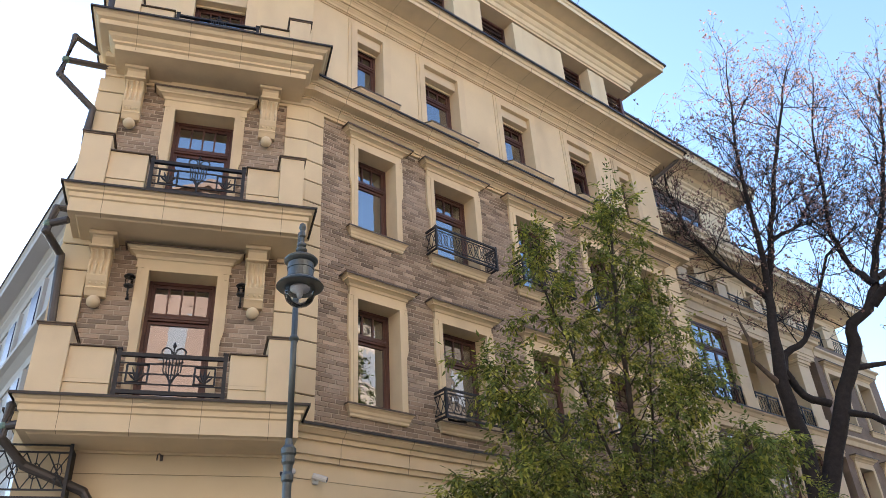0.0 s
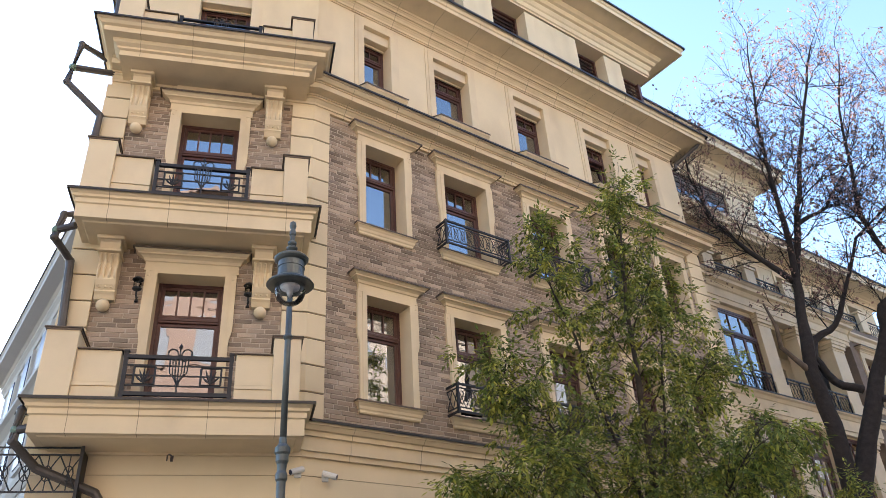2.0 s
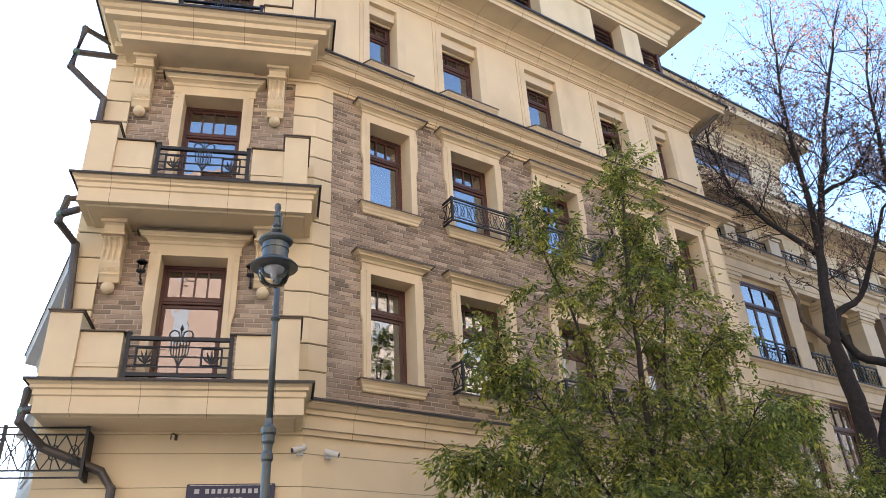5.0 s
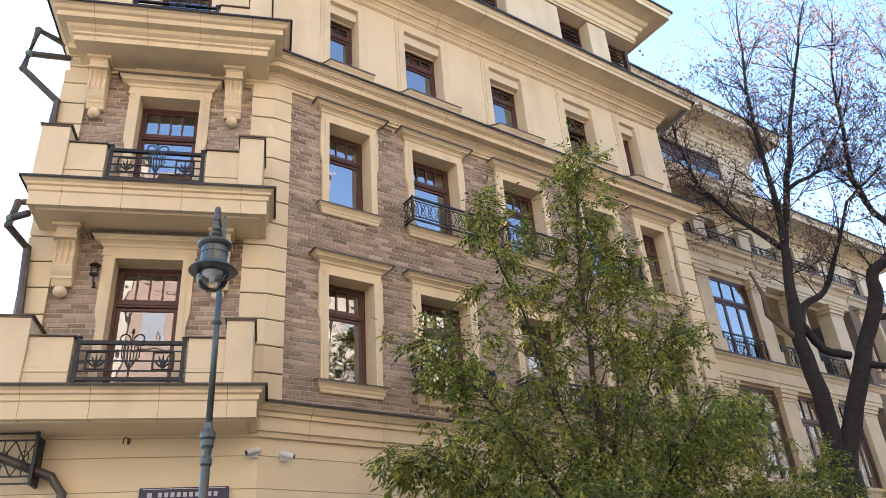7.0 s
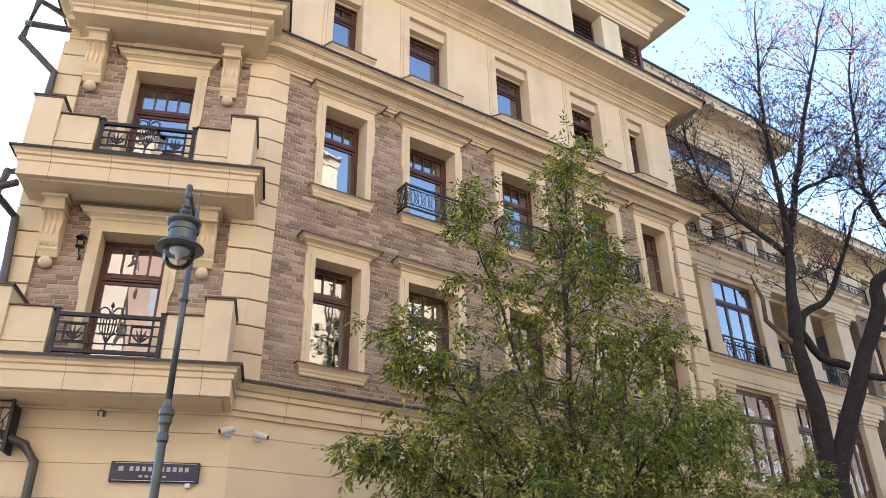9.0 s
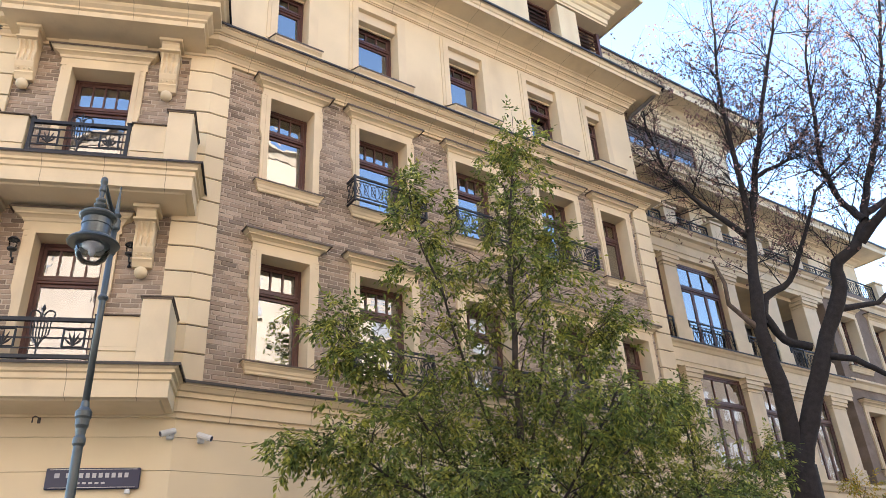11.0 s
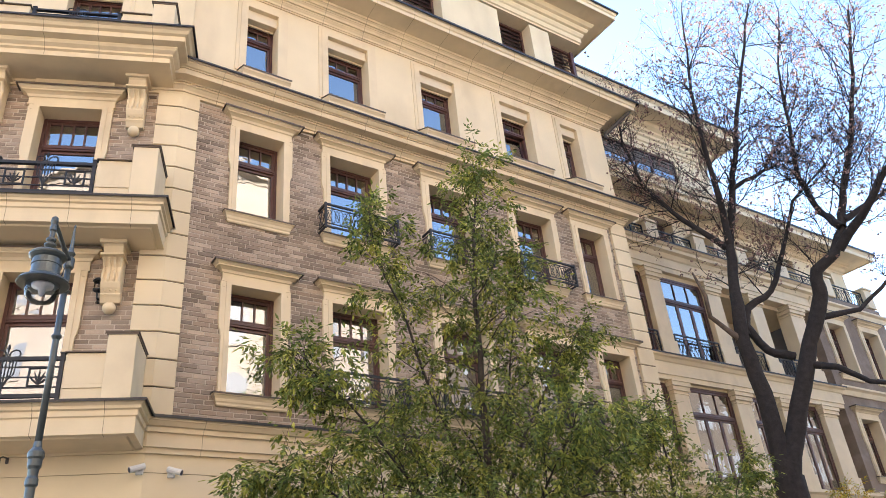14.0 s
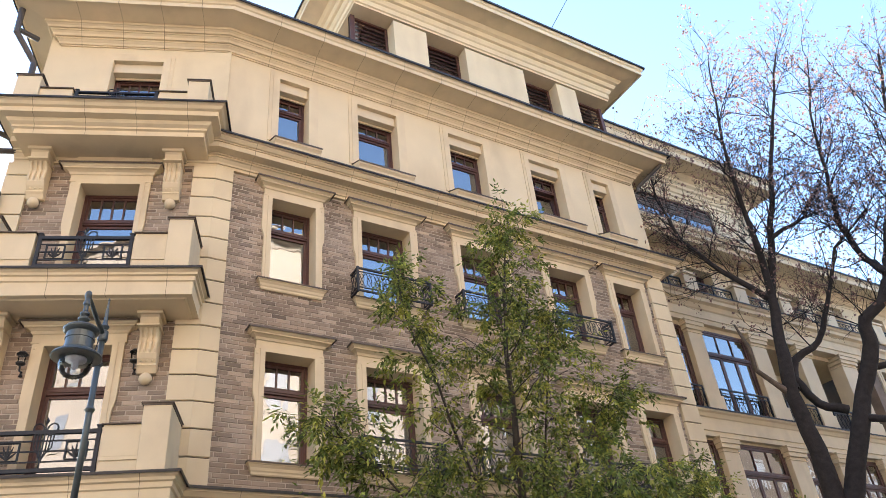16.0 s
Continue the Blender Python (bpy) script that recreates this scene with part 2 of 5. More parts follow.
# frames of the two fronts: x along the wall to the right, y into the wall, z up
FRONT = pose(0, 9.40, 0)
CORNER = pose(5.15, 9.38, 0, 0, 0, -22.1)
SOUTH = -22.1


def plan(m, pts):
    return [tuple((m @ Vector((x, y, 0))).xy) for x, y in pts]


def joint_slice(prof, base, inner=-0.25):
    """A thin upright joint that follows a moulding."""
    bm = bmesh.new()
    prof = [(max(o, inner), z) for o, z in prof]
    pts = [(o + 0.0018 if o > inner else o + 0.02, z - 0.0018 if k < 3 else z) for k, (o, z) in enumerate(prof)]
    a = [bm.verts.new((-0.0025, base - o, z)) for o, z in pts]
    b = [bm.verts.new((0.0025, base - o, z)) for o, z in pts]
    bm.faces.new(a), bm.faces.new(b[::-1])
    for i in range(len(pts)):
        j = (i + 1) % len(pts)
        bm.faces.new((a[i], b[i], b[j], a[j]))
    return bm


W_END = plan(CORNER, [(-3.45, 0)])[0]
P0 = (5.15, 9.40)
EAST = 16.12
RUN = [(W_END[0] + 0.9, W_END[1] + 2.4), W_END, P0, (EAST, 9.40), (EAST, 12.4)]

house = thing("apartment_building", "cream stucco and brown brick apartment house with chamfered corner balconies", "building")

# ---- ground storey: courses of cream stone ----
z = -0.1
while z < 4.6:
    top = min(z + 0.45, 4.66)
    bm = bmesh.new()
    sweep(bm, RUN, [(-0.4, z), (-0.018, z), (-0.018, z + 0.006), (0.0, z + 0.008), (0.0, top - 0.004), (-0.004, top), (-0.4, top)])
    part("stone_course", bm, STUCCO, house)
    z = top
bm = bmesh.new()
STRING = [(-0.4, 4.66), (0.05, 4.66), (0.05, 4.74), (0.09, 4.74), (0.09, 4.94), (0.13, 4.94), (0.13, 5.01), (0.17, 5.02), (0.215, 5.08), (0.23, 5.08), (0.23, 5.135), (-0.4, 5.135)]
sweep(bm, RUN, STRING)
part("string_course", bm, TRIM, house)
for k in range(9):
    part("joint", joint_slice(STRING, 0.0), GROUT, house, "", FRONT @ T((5.9 + 1.25 * k, 0, 0)))
bm = bmesh.new()
sweep(bm, RUN, [(-0.3, 5.137), (0.255, 5.137), (0.255, 5.11), (0.262, 5.11), (0.262, 5.15), (0.0, 5.19), (-0.3, 5.19)])
part("flashing", bm, FLASH, house, "dark sheet metal flashing")

# ---- brick storeys ----
# column centre, opening width, hood width, sill level of both rows
COLS = [(6.64, 0.88, 1.49), (8.55, 1.10, 1.70), (10.82, 1.10, 1.72), (13.11, 1.10, 1.72), (14.92, 0.88, 1.55)]
SILLS = (5.62, 8.83)
HEIGHTS = (1.84, 1.79)
front_holes = [(c - w / 2, c + w / 2, s, s + h) for c, w, _ in COLS for s, h in zip(SILLS, HEIGHTS)]
corner_holes = [(-2.265, -1.255, f, f + 2.27) for f in (5.15, 8.30)]


def mortar_wall(name, m, x0, x1, z0, z1, holes):
    bm = bmesh.new()
    panel(bm, x0, x1, z0, z1, 0.007, 0.42, holes)
    return part(name, bm, MORTAR, house, "wall of brown brick with pale mortar", m)


front_wall = mortar_wall("brick_wall", FRONT, 5.16, EAST - 0.02, 5.16, 11.3, front_holes)
corner_wall = mortar_wall("brick_wall", CORNER, -3.44, -0.01, 5.16, 11.3, corner_holes)

QUOIN = 0.427
zq = 5.18
while zq < 11.0:
    for path in ([plan(CORNER, [(-0.39, 0)])[0], P0, (5.455, 9.40)], [RUN[0], W_END, plan(CORNER, [(-3.10, 0)])[0]], [(15.66, 9.40), (EAST, 9.40), (EAST, 11.0)]):
        bm = bmesh.new()
        t2 = min(zq + QUOIN, 11.03)
        sweep(bm, path, [(-0.3, zq + 0.012), (0.052, zq + 0.012), (0.06, zq + 0.02), (0.06, t2 - 0.02), (0.048, t2 - 0.008), (-0.3, t2 - 0.008)])
        part("quoin", bm, STUCCO, house)
    zq += QUOIN

for path in ([plan(CORNER, [(-0.385, 0)])[0], P0, (5.45, 9.40)], [RUN[0], W_END, plan(CORNER, [(-3.105, 0)])[0]], [(15.665, 9.40), (EAST, 9.40), (EAST, 11.0)]):
    bm = bmesh.new()
    sweep(bm, path, [(-0.25, 5.2), (0.03, 5.2), (0.03, 11.02), (-0.25, 11.02)])
    part("quoin_joint", bm, GROUT, house, "dark recessed joints")
bm = bmesh.new()
sweep(bm, RUN, [(-0.38, 0.0), (-0.0142, 0.0), (-0.0142, 4.65), (-0.38, 4.65)])
part("stone_joint", bm, JOINT, house, "brownish recessed joints")

# ---- main cornice over the brick, balconies ----
CORNICE = [(-0.3, 11.02), (0.05, 11.02), (0.05, 11.081), (0.075, 11.081), (0.085, 11.116), (0.13, 11.168), (0.155, 11.177), (0.155, 11.211), (0.18, 11.211), (0.18, 11.242), (0.36, 11.242), (0.36, 11.351), (0.385, 11.351), (0.385, 11.372), (0.42, 11.377), (0.46, 11.42), (0.47, 11.442), (0.5, 11.442), (0.5, 11.481), (-0.3, 11.49)]
bm = bmesh.new()
sweep(bm, RUN[1:], CORNICE)
part("cornice", bm, TRIM, house)
bm = bmesh.new()
sweep(bm, RUN[1:], [(-0.3, 11.492), (0.53, 11.486), (0.53, 11.46), (0.537, 11.46), (0.537, 11.50), (0.0, 11.58), (-0.3, 11.58)])
part("flashing", bm, FLASH, house, "dark sheet metal flashing")


def balcony(top, grand):
    """A corner balcony: slab with mouldings, flashing, two parapets with piers."""
    r = [(-2.57, 0.3), (-2.57, 0), (-0.85, 0), (-0.85, 0.3)]
    if grand:
        prof = [(-0.3, -0.50), (0.70, -0.50), (0.70, -0.40), (0.74, -0.38), (0.74, -0.34), (0.80, -0.30), (0.82, -0.26), (0.82, -0.235), (0.95, -0.22), (0.95, -0.12), (1.0, -0.10), (1.03, -0.05), (1.07, -0.03), (1.07, 0.0), (-0.3, 0.0)]
    else:
        prof = [(-0.3, -0.44), (0.70, -0.44), (0.72, -0.42), (0.815, -0.42), (0.815, -0.20), (0.84, -0.185), (0.84, -0.115), (0.875, -0.10), (0.875, -0.06), (0.915, -0.03), (0.915, 0.0), (-0.3, 0.0)]
    bm = bmesh.new()
    sweep(bm, r, [(o, top + z) for o, z in prof])
    e = prof[-2][0]
    slab = part("balcony", bm, TRIM, house, "cream moulded balcony slab", CORNER)
    bm = bmesh.new()
    sweep(bm, r, [(-0.3, top + 0.002), (e + 0.03, top + 0.001), (e + 0.03, top - 0.025), (e + 0.037, top - 0.025), (e + 0.037, top + 0.012), (0.5, top + 0.03), (-0.3, top + 0.03)])
    part("flashing", bm, FLASH, slab, "dark sheet metal edge")
    # upright joints of the fascia stones
    for x in (-2.95, -2.12, -1.28, -0.42):
        part("joint", joint_slice([(o, top + z) for o, z in prof], 0.0, 0.70), GROUT, slab, "", T((x, 0, 0)))
    b = top + 0.02
    low = 0.24 if grand else 0.0
    for sgn, x0, x1, y1 in ((1, -3.38, -2.98, -0.62), (-1, -0.49, -0.12, -0.62)):
        bm = bmesh.new()
        box(bm, x0, x1, -0.88, 0.0, b, b + 0.93 - low, 0.006)
        part("pier", bm, TRIM, slab)
        bm = bmesh.new()
        box(bm, x0 - 0.03, x1 + 0.03, -0.91, 0.0, b + 0.932 - low, b + 0.946 - low)
        box(bm, x0 - 0.015, x1 + 0.015, -0.895, 0.0, b + 0.905 - low, b + 0.931 - low)
        part("pier_cap", bm, CAP, slab, "brown metal cap")
    for x0, x1 in ((-2.979, -2.44), (-0.98, -0.491)):
        bm = bmesh.new()
        box(bm, x0, x1, -0.83, -0.62, b, b + 0.17, 0.005)
        box(bm, x0, x1, -0.845, -0.62, b + 0.172, b + 0.20)
        box(bm, x0, x1, -0.835, -0.62, b + 0.202, b + 0.225)
        box(bm, x0, x1, -0.825, -0.62, b + 0.227, b + 0.665 - low, 0.005)
        part("parapet", bm, TRIM, slab)
        bm = bmesh.new()
        box(bm, x0 - 0.02, x1 + 0.02, -0.86, -0.60, b + 0.667 - low, b + 0.68 - low)
        part("parapet_cap", bm, CAP, slab, "brown metal cap")
    return slab


def bar(bm, a, b, r=0.012):
    tube(bm, [a, b], r, 4)


def corner_railing(slab, top):
    """Wrought-iron railing with two flower squares and a curled centre piece."""
    b, y = top + 0.03, -0.775
    x0, x1 = -2.43, -0.99
    bm = bmesh.new()
    for x in (x0 + 0.05, x1 - 0.05):
        box(bm, x - 0.025, x + 0.025, y - 0.025, y + 0.025, b, b + 0.66)
        box(bm, x - 0.035, x + 0.035, y - 0.035, y + 0.035, b + 0.66, b + 0.68)
    box(bm, x0 + 0.02, x1 - 0.02, y - 0.028, y + 0.028, b + 0.57, b + 0.62)
    box(bm, x0 + 0.02, x1 - 0.02, y - 0.024, y + 0.024, b + 0.06, b + 0.11)
    squash = 0.66 if top > 11 else 1.0
    rail = part("railing", bm, IRON, slab, "black wrought-iron railing with flower ornaments", T((0, 0, b)) @ Matrix.Diagonal((1, 1, squash, 1)) @ T((0, 0, -b)))
    for h in (0.20, 0.34, 0.48):
        bm = bmesh.new()
        box(bm, x0 + 0.05, x1 - 0.05, y - 0.009, y + 0.009, b + h - 0.009, b + h + 0.009)
        part("bar", bm, IRON, rail)
    cx = (x0 + x1) / 2
    for sx in (-0.42, 0.42):
        bm = bmesh.new()
        c = cx + sx
        for a, d in (((-0.13, -0.12), (0.13, -0.12)), ((0.13, -0.12), (0.13, 0.12)), ((0.13, 0.12), (-0.13, 0.12)), ((-0.13, 0.12), (-0.13, -0.12))):
            bar(bm, (c + a[0], y, b + 0.34 + a[1]), (c + d[0], y, b + 0.34 + d[1]), 0.015)
        for ang in (-60, -30, 0, 30, 60):
            s, q = math.sin(radians(ang)), math.cos(radians(ang))
            p = Vector((c, y - 0.005, b + 0.235))
            tube(bm, [p, p + Vector((s * 0.07, 0, q * 0.11)), p + Vector((s * 0.13, 0, q * 0.21))], [0.007, 0.017, 0.004], 5)
        part("flower_panel", bm, IRON, rail)
    bm = bmesh.new()
    for sg in (-1, 1):
        pts = []
        for i in range(15):
            a = radians(-70 + i * 26)
            r = 0.10 - i * 0.0045
            pts.append((cx + sg * (0.10 + r * math.cos(a + math.pi) * 0.9), y - 0.02, b + 0.64 + r * math.sin(a)))
        tube(bm, pts, 0.011, 5)
        part("scroll", bm, IRON, rail)
        bm = bmesh.new()
        for w in (0.04, 0.075, 0.11):
            tube(bm, [(cx + sg * w * 1.1, y - 0.02, b + 0.58), (cx + sg * w, y - 0.02, b + 0.38), (cx + sg * w * 0.5, y - 0.02, b + 0.2 + w), (cx, y - 0.02, b + 0.14 + w)], 0.009, 5)
        part("loop", bm, IRON, rail)
        bm = bmesh.new()
    tube(bm, [(cx, y - 0.02, b + 0.1), (cx, y - 0.02, b + 0.72)], [0.012, 0.009], 5)
    part("stem", bm, IRON, rail)
    bm = bmesh.new()
    tube(bm, [(cx, y - 0.02, b + 0.70), (cx, y - 0.02, b + 0.74), (cx, y - 0.02, b + 0.80)], [0.006, 0.028, 0.003], 6)
    part("bud", bm, IRON, rail)


def console():
    """A fluted scroll bracket with a ball below it, from (x 0, wall y 0), hung from level 0."""
    bm = bmesh.new()
    side = [(0, 0), (-0.34, 0), (-0.34, -0.05), (-0.31, -0.08), (-0.29, -0.16), (-0.27, -0.2)]
    for i in range(9):
        f = i / 8
        side.append((-0.27 + 0.14 * f + 0.045 * math.sin(f * 2 * math.pi), -0.22 - 0.48 * f))
    side += [(-0.15, -0.73), (-0.12, -0.76), (-0.08, -0.82), (0, -0.82)]
    w = 0.125
    a = [bm.verts.new((-w, y, z)) for y, z in side]
    b = [bm.verts.new((w, y, z)) for y, z in side]
    bm.faces.new(a), bm.faces.new(b[::-1])
    for i in range(len(side)):
        j = (i + 1) % len(side)
        bm.faces.new((a[i], b[i], b[j], a[j]))
    return bm


def console_cap():
    bm = bmesh.new()
    box(bm, -0.17, 0.17, -0.38, 0, -0.055, -0.002, 0.008)
    return bm


def console_flutes():
    bm = bmesh.new()
    for x in (-0.106, -0.036, 0.036, 0.106):
        pts = []
        for i in range(9):
            f = i / 8
            pts.append((x, -0.277 + 0.14 * f + 0.045 * math.sin(f * 2 * math.pi), -0.235 - 0.39 * f))
        tube(bm, pts, 0.021, 6)
    for x in (-0.075, 0.0, 0.075):
        bmesh.ops.create_icosphere(bm, subdivisions=1, radius=0.022, matrix=T((x, -0.15, -0.665)))
    box(bm, -0.15, 0.15, -0.34, 0, -0.22, -0.19, 0.005)
    return bm


bal = [balcony(5.13, False), balcony(8.27, False), balcony(11.62, True)]
for s, top in zip(bal, (5.13, 8.27, 11.62)):
    corner_railing(s, top)
# ---- windows ----
def ball(r, at):
    bm = bmesh.new()
    bmesh.ops.create_icosphere(bm, subdivisions=3, radius=r, matrix=T(at))
    return bm


cache = {}


def shared(key, make, mat, smooth=False):
    """A mesh made once for each key."""
    if key not in cache:
        bm = make()
        me = bpy.data.meshes.new(key[0])
        bmesh.ops.recalc_face_normals(bm, faces=bm.faces[:])
        bm.to_mesh(me)
        bm.free()
        me.materials.append(mat)
        cache[key] = me
    return cache[key]


def m_eared(w, h):
    """Eared surround as one piece."""
    bm = bmesh.new()
    o = [(0.115, 0), (0.115, 0.50 * h), (0.125, 0.54 * h), (0.15, 0.58 * h), (0.16, 0.62 * h), (0.16, h + 0.032)]
    right = [(w / 2 + a, b) for a, b in o]
    left = [(-x, b) for x, b in reversed(right)]
    extrude_poly(bm, [(w / 2, 0), *right, *left, (-w / 2, 0), (-w / 2, h), (w / 2, h)], -0.05, 0.03)
    return bm


def m_lining(w, h):
    bm = bmesh.new()
    a, b = w / 2 + 0.07, w / 2 - 0.012
    extrude_poly(bm, [(a, 0), (a, h + 0.03), (-a, h + 0.03), (-a, 0), (-b, 0), (-b, h - 0.012), (b, h - 0.012), (b, 0)], -0.062, 0.40)
    return bm


def m_rosette():
    bm = bmesh.new()
    box(bm, -0.02, 0.02, -0.058, -0.05, -0.02, 0.02, 0.004)
    return bm


def m_hood(w, h, hw):
    bm = bmesh.new()
    e = hw / 2 - 0.21
    r = [(-e, 0.1), (-e, 0), (e, 0), (e, 0.1)]
    b = h + 0.033
    sweep(bm, r, [(-0.05, b), (0.055, b), (0.055, b + 0.035), (0.045, b + 0.04), (0.045, b + 0.15), (0.065, b + 0.16), (0.08, b + 0.2), (0.12, b + 0.225), (0.16, b + 0.235), (0.16, b + 0.255), (0.195, b + 0.28), (0.21, b + 0.315), (-0.05, b + 0.315)])
    return bm


def m_hoodflash(w, h, hw):
    bm = bmesh.new()
    e = hw / 2 - 0.21
    b = h + 0.35
    sweep(bm, [(-e, 0.1), (-e, 0), (e, 0), (e, 0.1)], [(-0.05, b), (0.225, b), (0.225, b - 0.024), (0.232, b - 0.024), (0.232, b + 0.01), (-0.05, b + 0.04)])
    return bm


def m_sill(w, e=0.20):
    bm = bmesh.new()
    a = w / 2 + e - 0.12
    sweep(bm, [(-a, 0.1), (-a, 0), (a, 0), (a, 0.1)], [(-0.05, -0.2), (0.03, -0.2), (0.045, -0.18), (0.045, -0.15), (0.06, -0.13), (0.07, -0.09), (0.1, -0.05), (0.115, -0.04), (0.115, -0.012), (-0.05, -0.012)])
    box(bm, -w / 2, w / 2, -0.05, 0.33, -0.03, -0.002)
    return bm


def m_deep_sill(w):
    bm = bmesh.new()
    a = w / 2 + 0.14
    prof = [(0.05, -0.62), (-0.29, -0.62), (-0.29, -0.40), (-0.30, -0.37), (-0.33, -0.355), (-0.335, -0.31), (-0.37, -0.27), (-0.385, -0.26), (-0.385, -0.205), (0.05, -0.012)]
    lo = [bm.verts.new((-a, y, z)) for y, z in prof]
    hi = [bm.verts.new((a, y, z)) for y, z in prof]
    bm.faces.new(lo), bm.faces.new(hi[::-1])
    for i in range(len(prof)):
        j = (i + 1) % len(prof)
        bm.faces.new((lo[i], hi[i], hi[j], lo[j]))
    box(bm, -w / 2, w / 2, -0.02, 0.33, -0.03, -0.002)
    return bm


def m_deep_flash(w):
    bm = bmesh.new()
    a = w / 2 + 0.155
    prof = [(-0.385, -0.20), (-0.395, -0.225), (-0.40, -0.225), (-0.398, -0.187), (0.03, 0.004), (0.03, -0.008)]
    lo = [bm.verts.new((-a, y, z)) for y, z in prof]
    hi = [bm.verts.new((a, y, z)) for y, z in prof]
    bm.faces.new(lo), bm.faces.new(hi[::-1])
    for i in range(len(prof)):
        j = (i + 1) % len(prof)
        bm.faces.new((lo[i], hi[i], hi[j], lo[j]))
    return bm


def m_sillflash(w, e=0.20):
    bm = bmesh.new()
    a = w / 2 + e - 0.12
    sweep(bm, [(-a, 0.02), (-a, 0), (a, 0), (a, 0.02)], [(-0.05, -0.011), (0.122, -0.011), (0.122, -0.03), (0.127, -0.03), (0.127, -0.003), (-0.05, 0.012)])
    return bm


def m_frame(w, h, tr):
    """Fixed frame and transom."""
    bm = bmesh.new()
    y0, y1 = 0.28, 0.36
    f = 0.065
    t = h * tr
    box(bm, -w / 2, -w / 2 + f, y0, y1, 0, h, 0.006)
    box(bm, w / 2 - f, w / 2, y0, y1, 0, h, 0.006)
    box(bm, -w / 2 + f, w / 2 - f, y0, y1, h - f, h, 0.006)
    box(bm, -w / 2 + f, w / 2 - f, y0, y1, 0, 0.05, 0.006)
    box(bm, -w / 2 + f, w / 2 - f, y0 - 0.02, y1, t - 0.045, t + 0.045, 0.008)
    box(bm, -w / 2 + f, w / 2 - f, y0 - 0.035, y0 - 0.02, t - 0.01, t + 0.03, 0.004)
    return bm


def m_sash(x0, x1, z0, z1, n):
    bm = bmesh.new()
    y0, y1, f = 0.295, 0.345, 0.05
    box(bm, x0, x0 + f, y0, y1, z0, z1, 0.004)
    box(bm, x1 - f, x1, y0, y1, z0, z1, 0.004)
    box(bm, x0 + f, x1 - f, y0, y1, z1 - f, z1, 0.004)
    box(bm, x0 + f, x1 - f, y0, y1, z0, z0 + f, 0.004)
    for i in range(1, n):
        x = x0 + f + (x1 - x0 - 2 * f) * i / n
        box(bm, x - 0.013, x + 0.013, y0 - 0.004, y1 - 0.01, z0 + f, z1 - f)
    return bm


def m_pane(x0, x1, z0, z1):
    bm = bmesh.new()
    box(bm, x0, x1, 0.318, 0.324, z0, z1)
    return bm


def m_curtain(x0, x1, z0, z1, amp, seed):
    rng = random.Random(seed)
    bm = bmesh.new()
    n = max(6, int((x1 - x0) * 40))
    ph = rng.random() * 6
    top = []
    for i in range(n + 1):
        x = x0 + (x1 - x0) * i / n
        y = 0.50 + amp * math.sin(i * 1.1 + ph) + amp * 0.5 * math.sin(i * 0.37 + ph * 2)
        top.append((bm.verts.new((x, y, z1)), bm.verts.new((x + rng.uniform(-0.01, 0.01), y + 0.01, z0))))
    for (a, b), (c, d) in zip(top, top[1:]):
        bm.faces.new((a, b, d, c))
    r = bmesh.ops.extrude_face_region(bm, geom=bm.faces[:])
    bmesh.ops.translate(bm, verts=[v for v in r["geom"] if isinstance(v, bmesh.types.BMVert)], vec=(0, 0.006, 0))
    return bm


def m_balconette(w):
    """Small iron guard in front of a window."""
    bm = bmesh.new()
    y, h = -0.30, 0.47
    x = w / 2
    for z0, s in ((0.0, 0.016), (0.07, 0.009), (0.40, 0.009), (h, 0.018)):
        box(bm, -x, x, y - s, y + s, z0 - s, z0 + s)
        for sg in (-x, x):
            box(bm, sg - s, sg + s, y, 0.0, z0 - s, z0 + s)
    for px in (-x, x):
        box(bm, px - 0.02, px + 0.02, y - 0.02, y + 0.02, -0.03, h + 0.03)
    n = round(w / 0.145)
    for i in range(n):
        a, b = -x + w * i / n, -x + w * (i + 1) / n
        bar(bm, (a, y, 0.07), (b, y, 0.40), 0.008)
        bar(bm, (b, y, 0.07), (a, y, 0.40), 0.008)
        m = (a + b) / 2
        tube(bm, [(m + 0.045 * math.cos(q * math.pi / 4), y - 0.006, 0.235 + 0.12 * math.sin(q * math.pi / 4)) for q in range(9)], 0.007, 4)
    for sg in (-x, x):
        for i in range(2):
            bar(bm, (sg, y * i / 2, 0.07), (sg, y * (i + 1) / 2, 0.40), 0.008)
            bar(bm, (sg, y * (i + 1) / 2, 0.07), (sg, y * i / 2, 0.40), 0.008)
    return bm


count = [0]


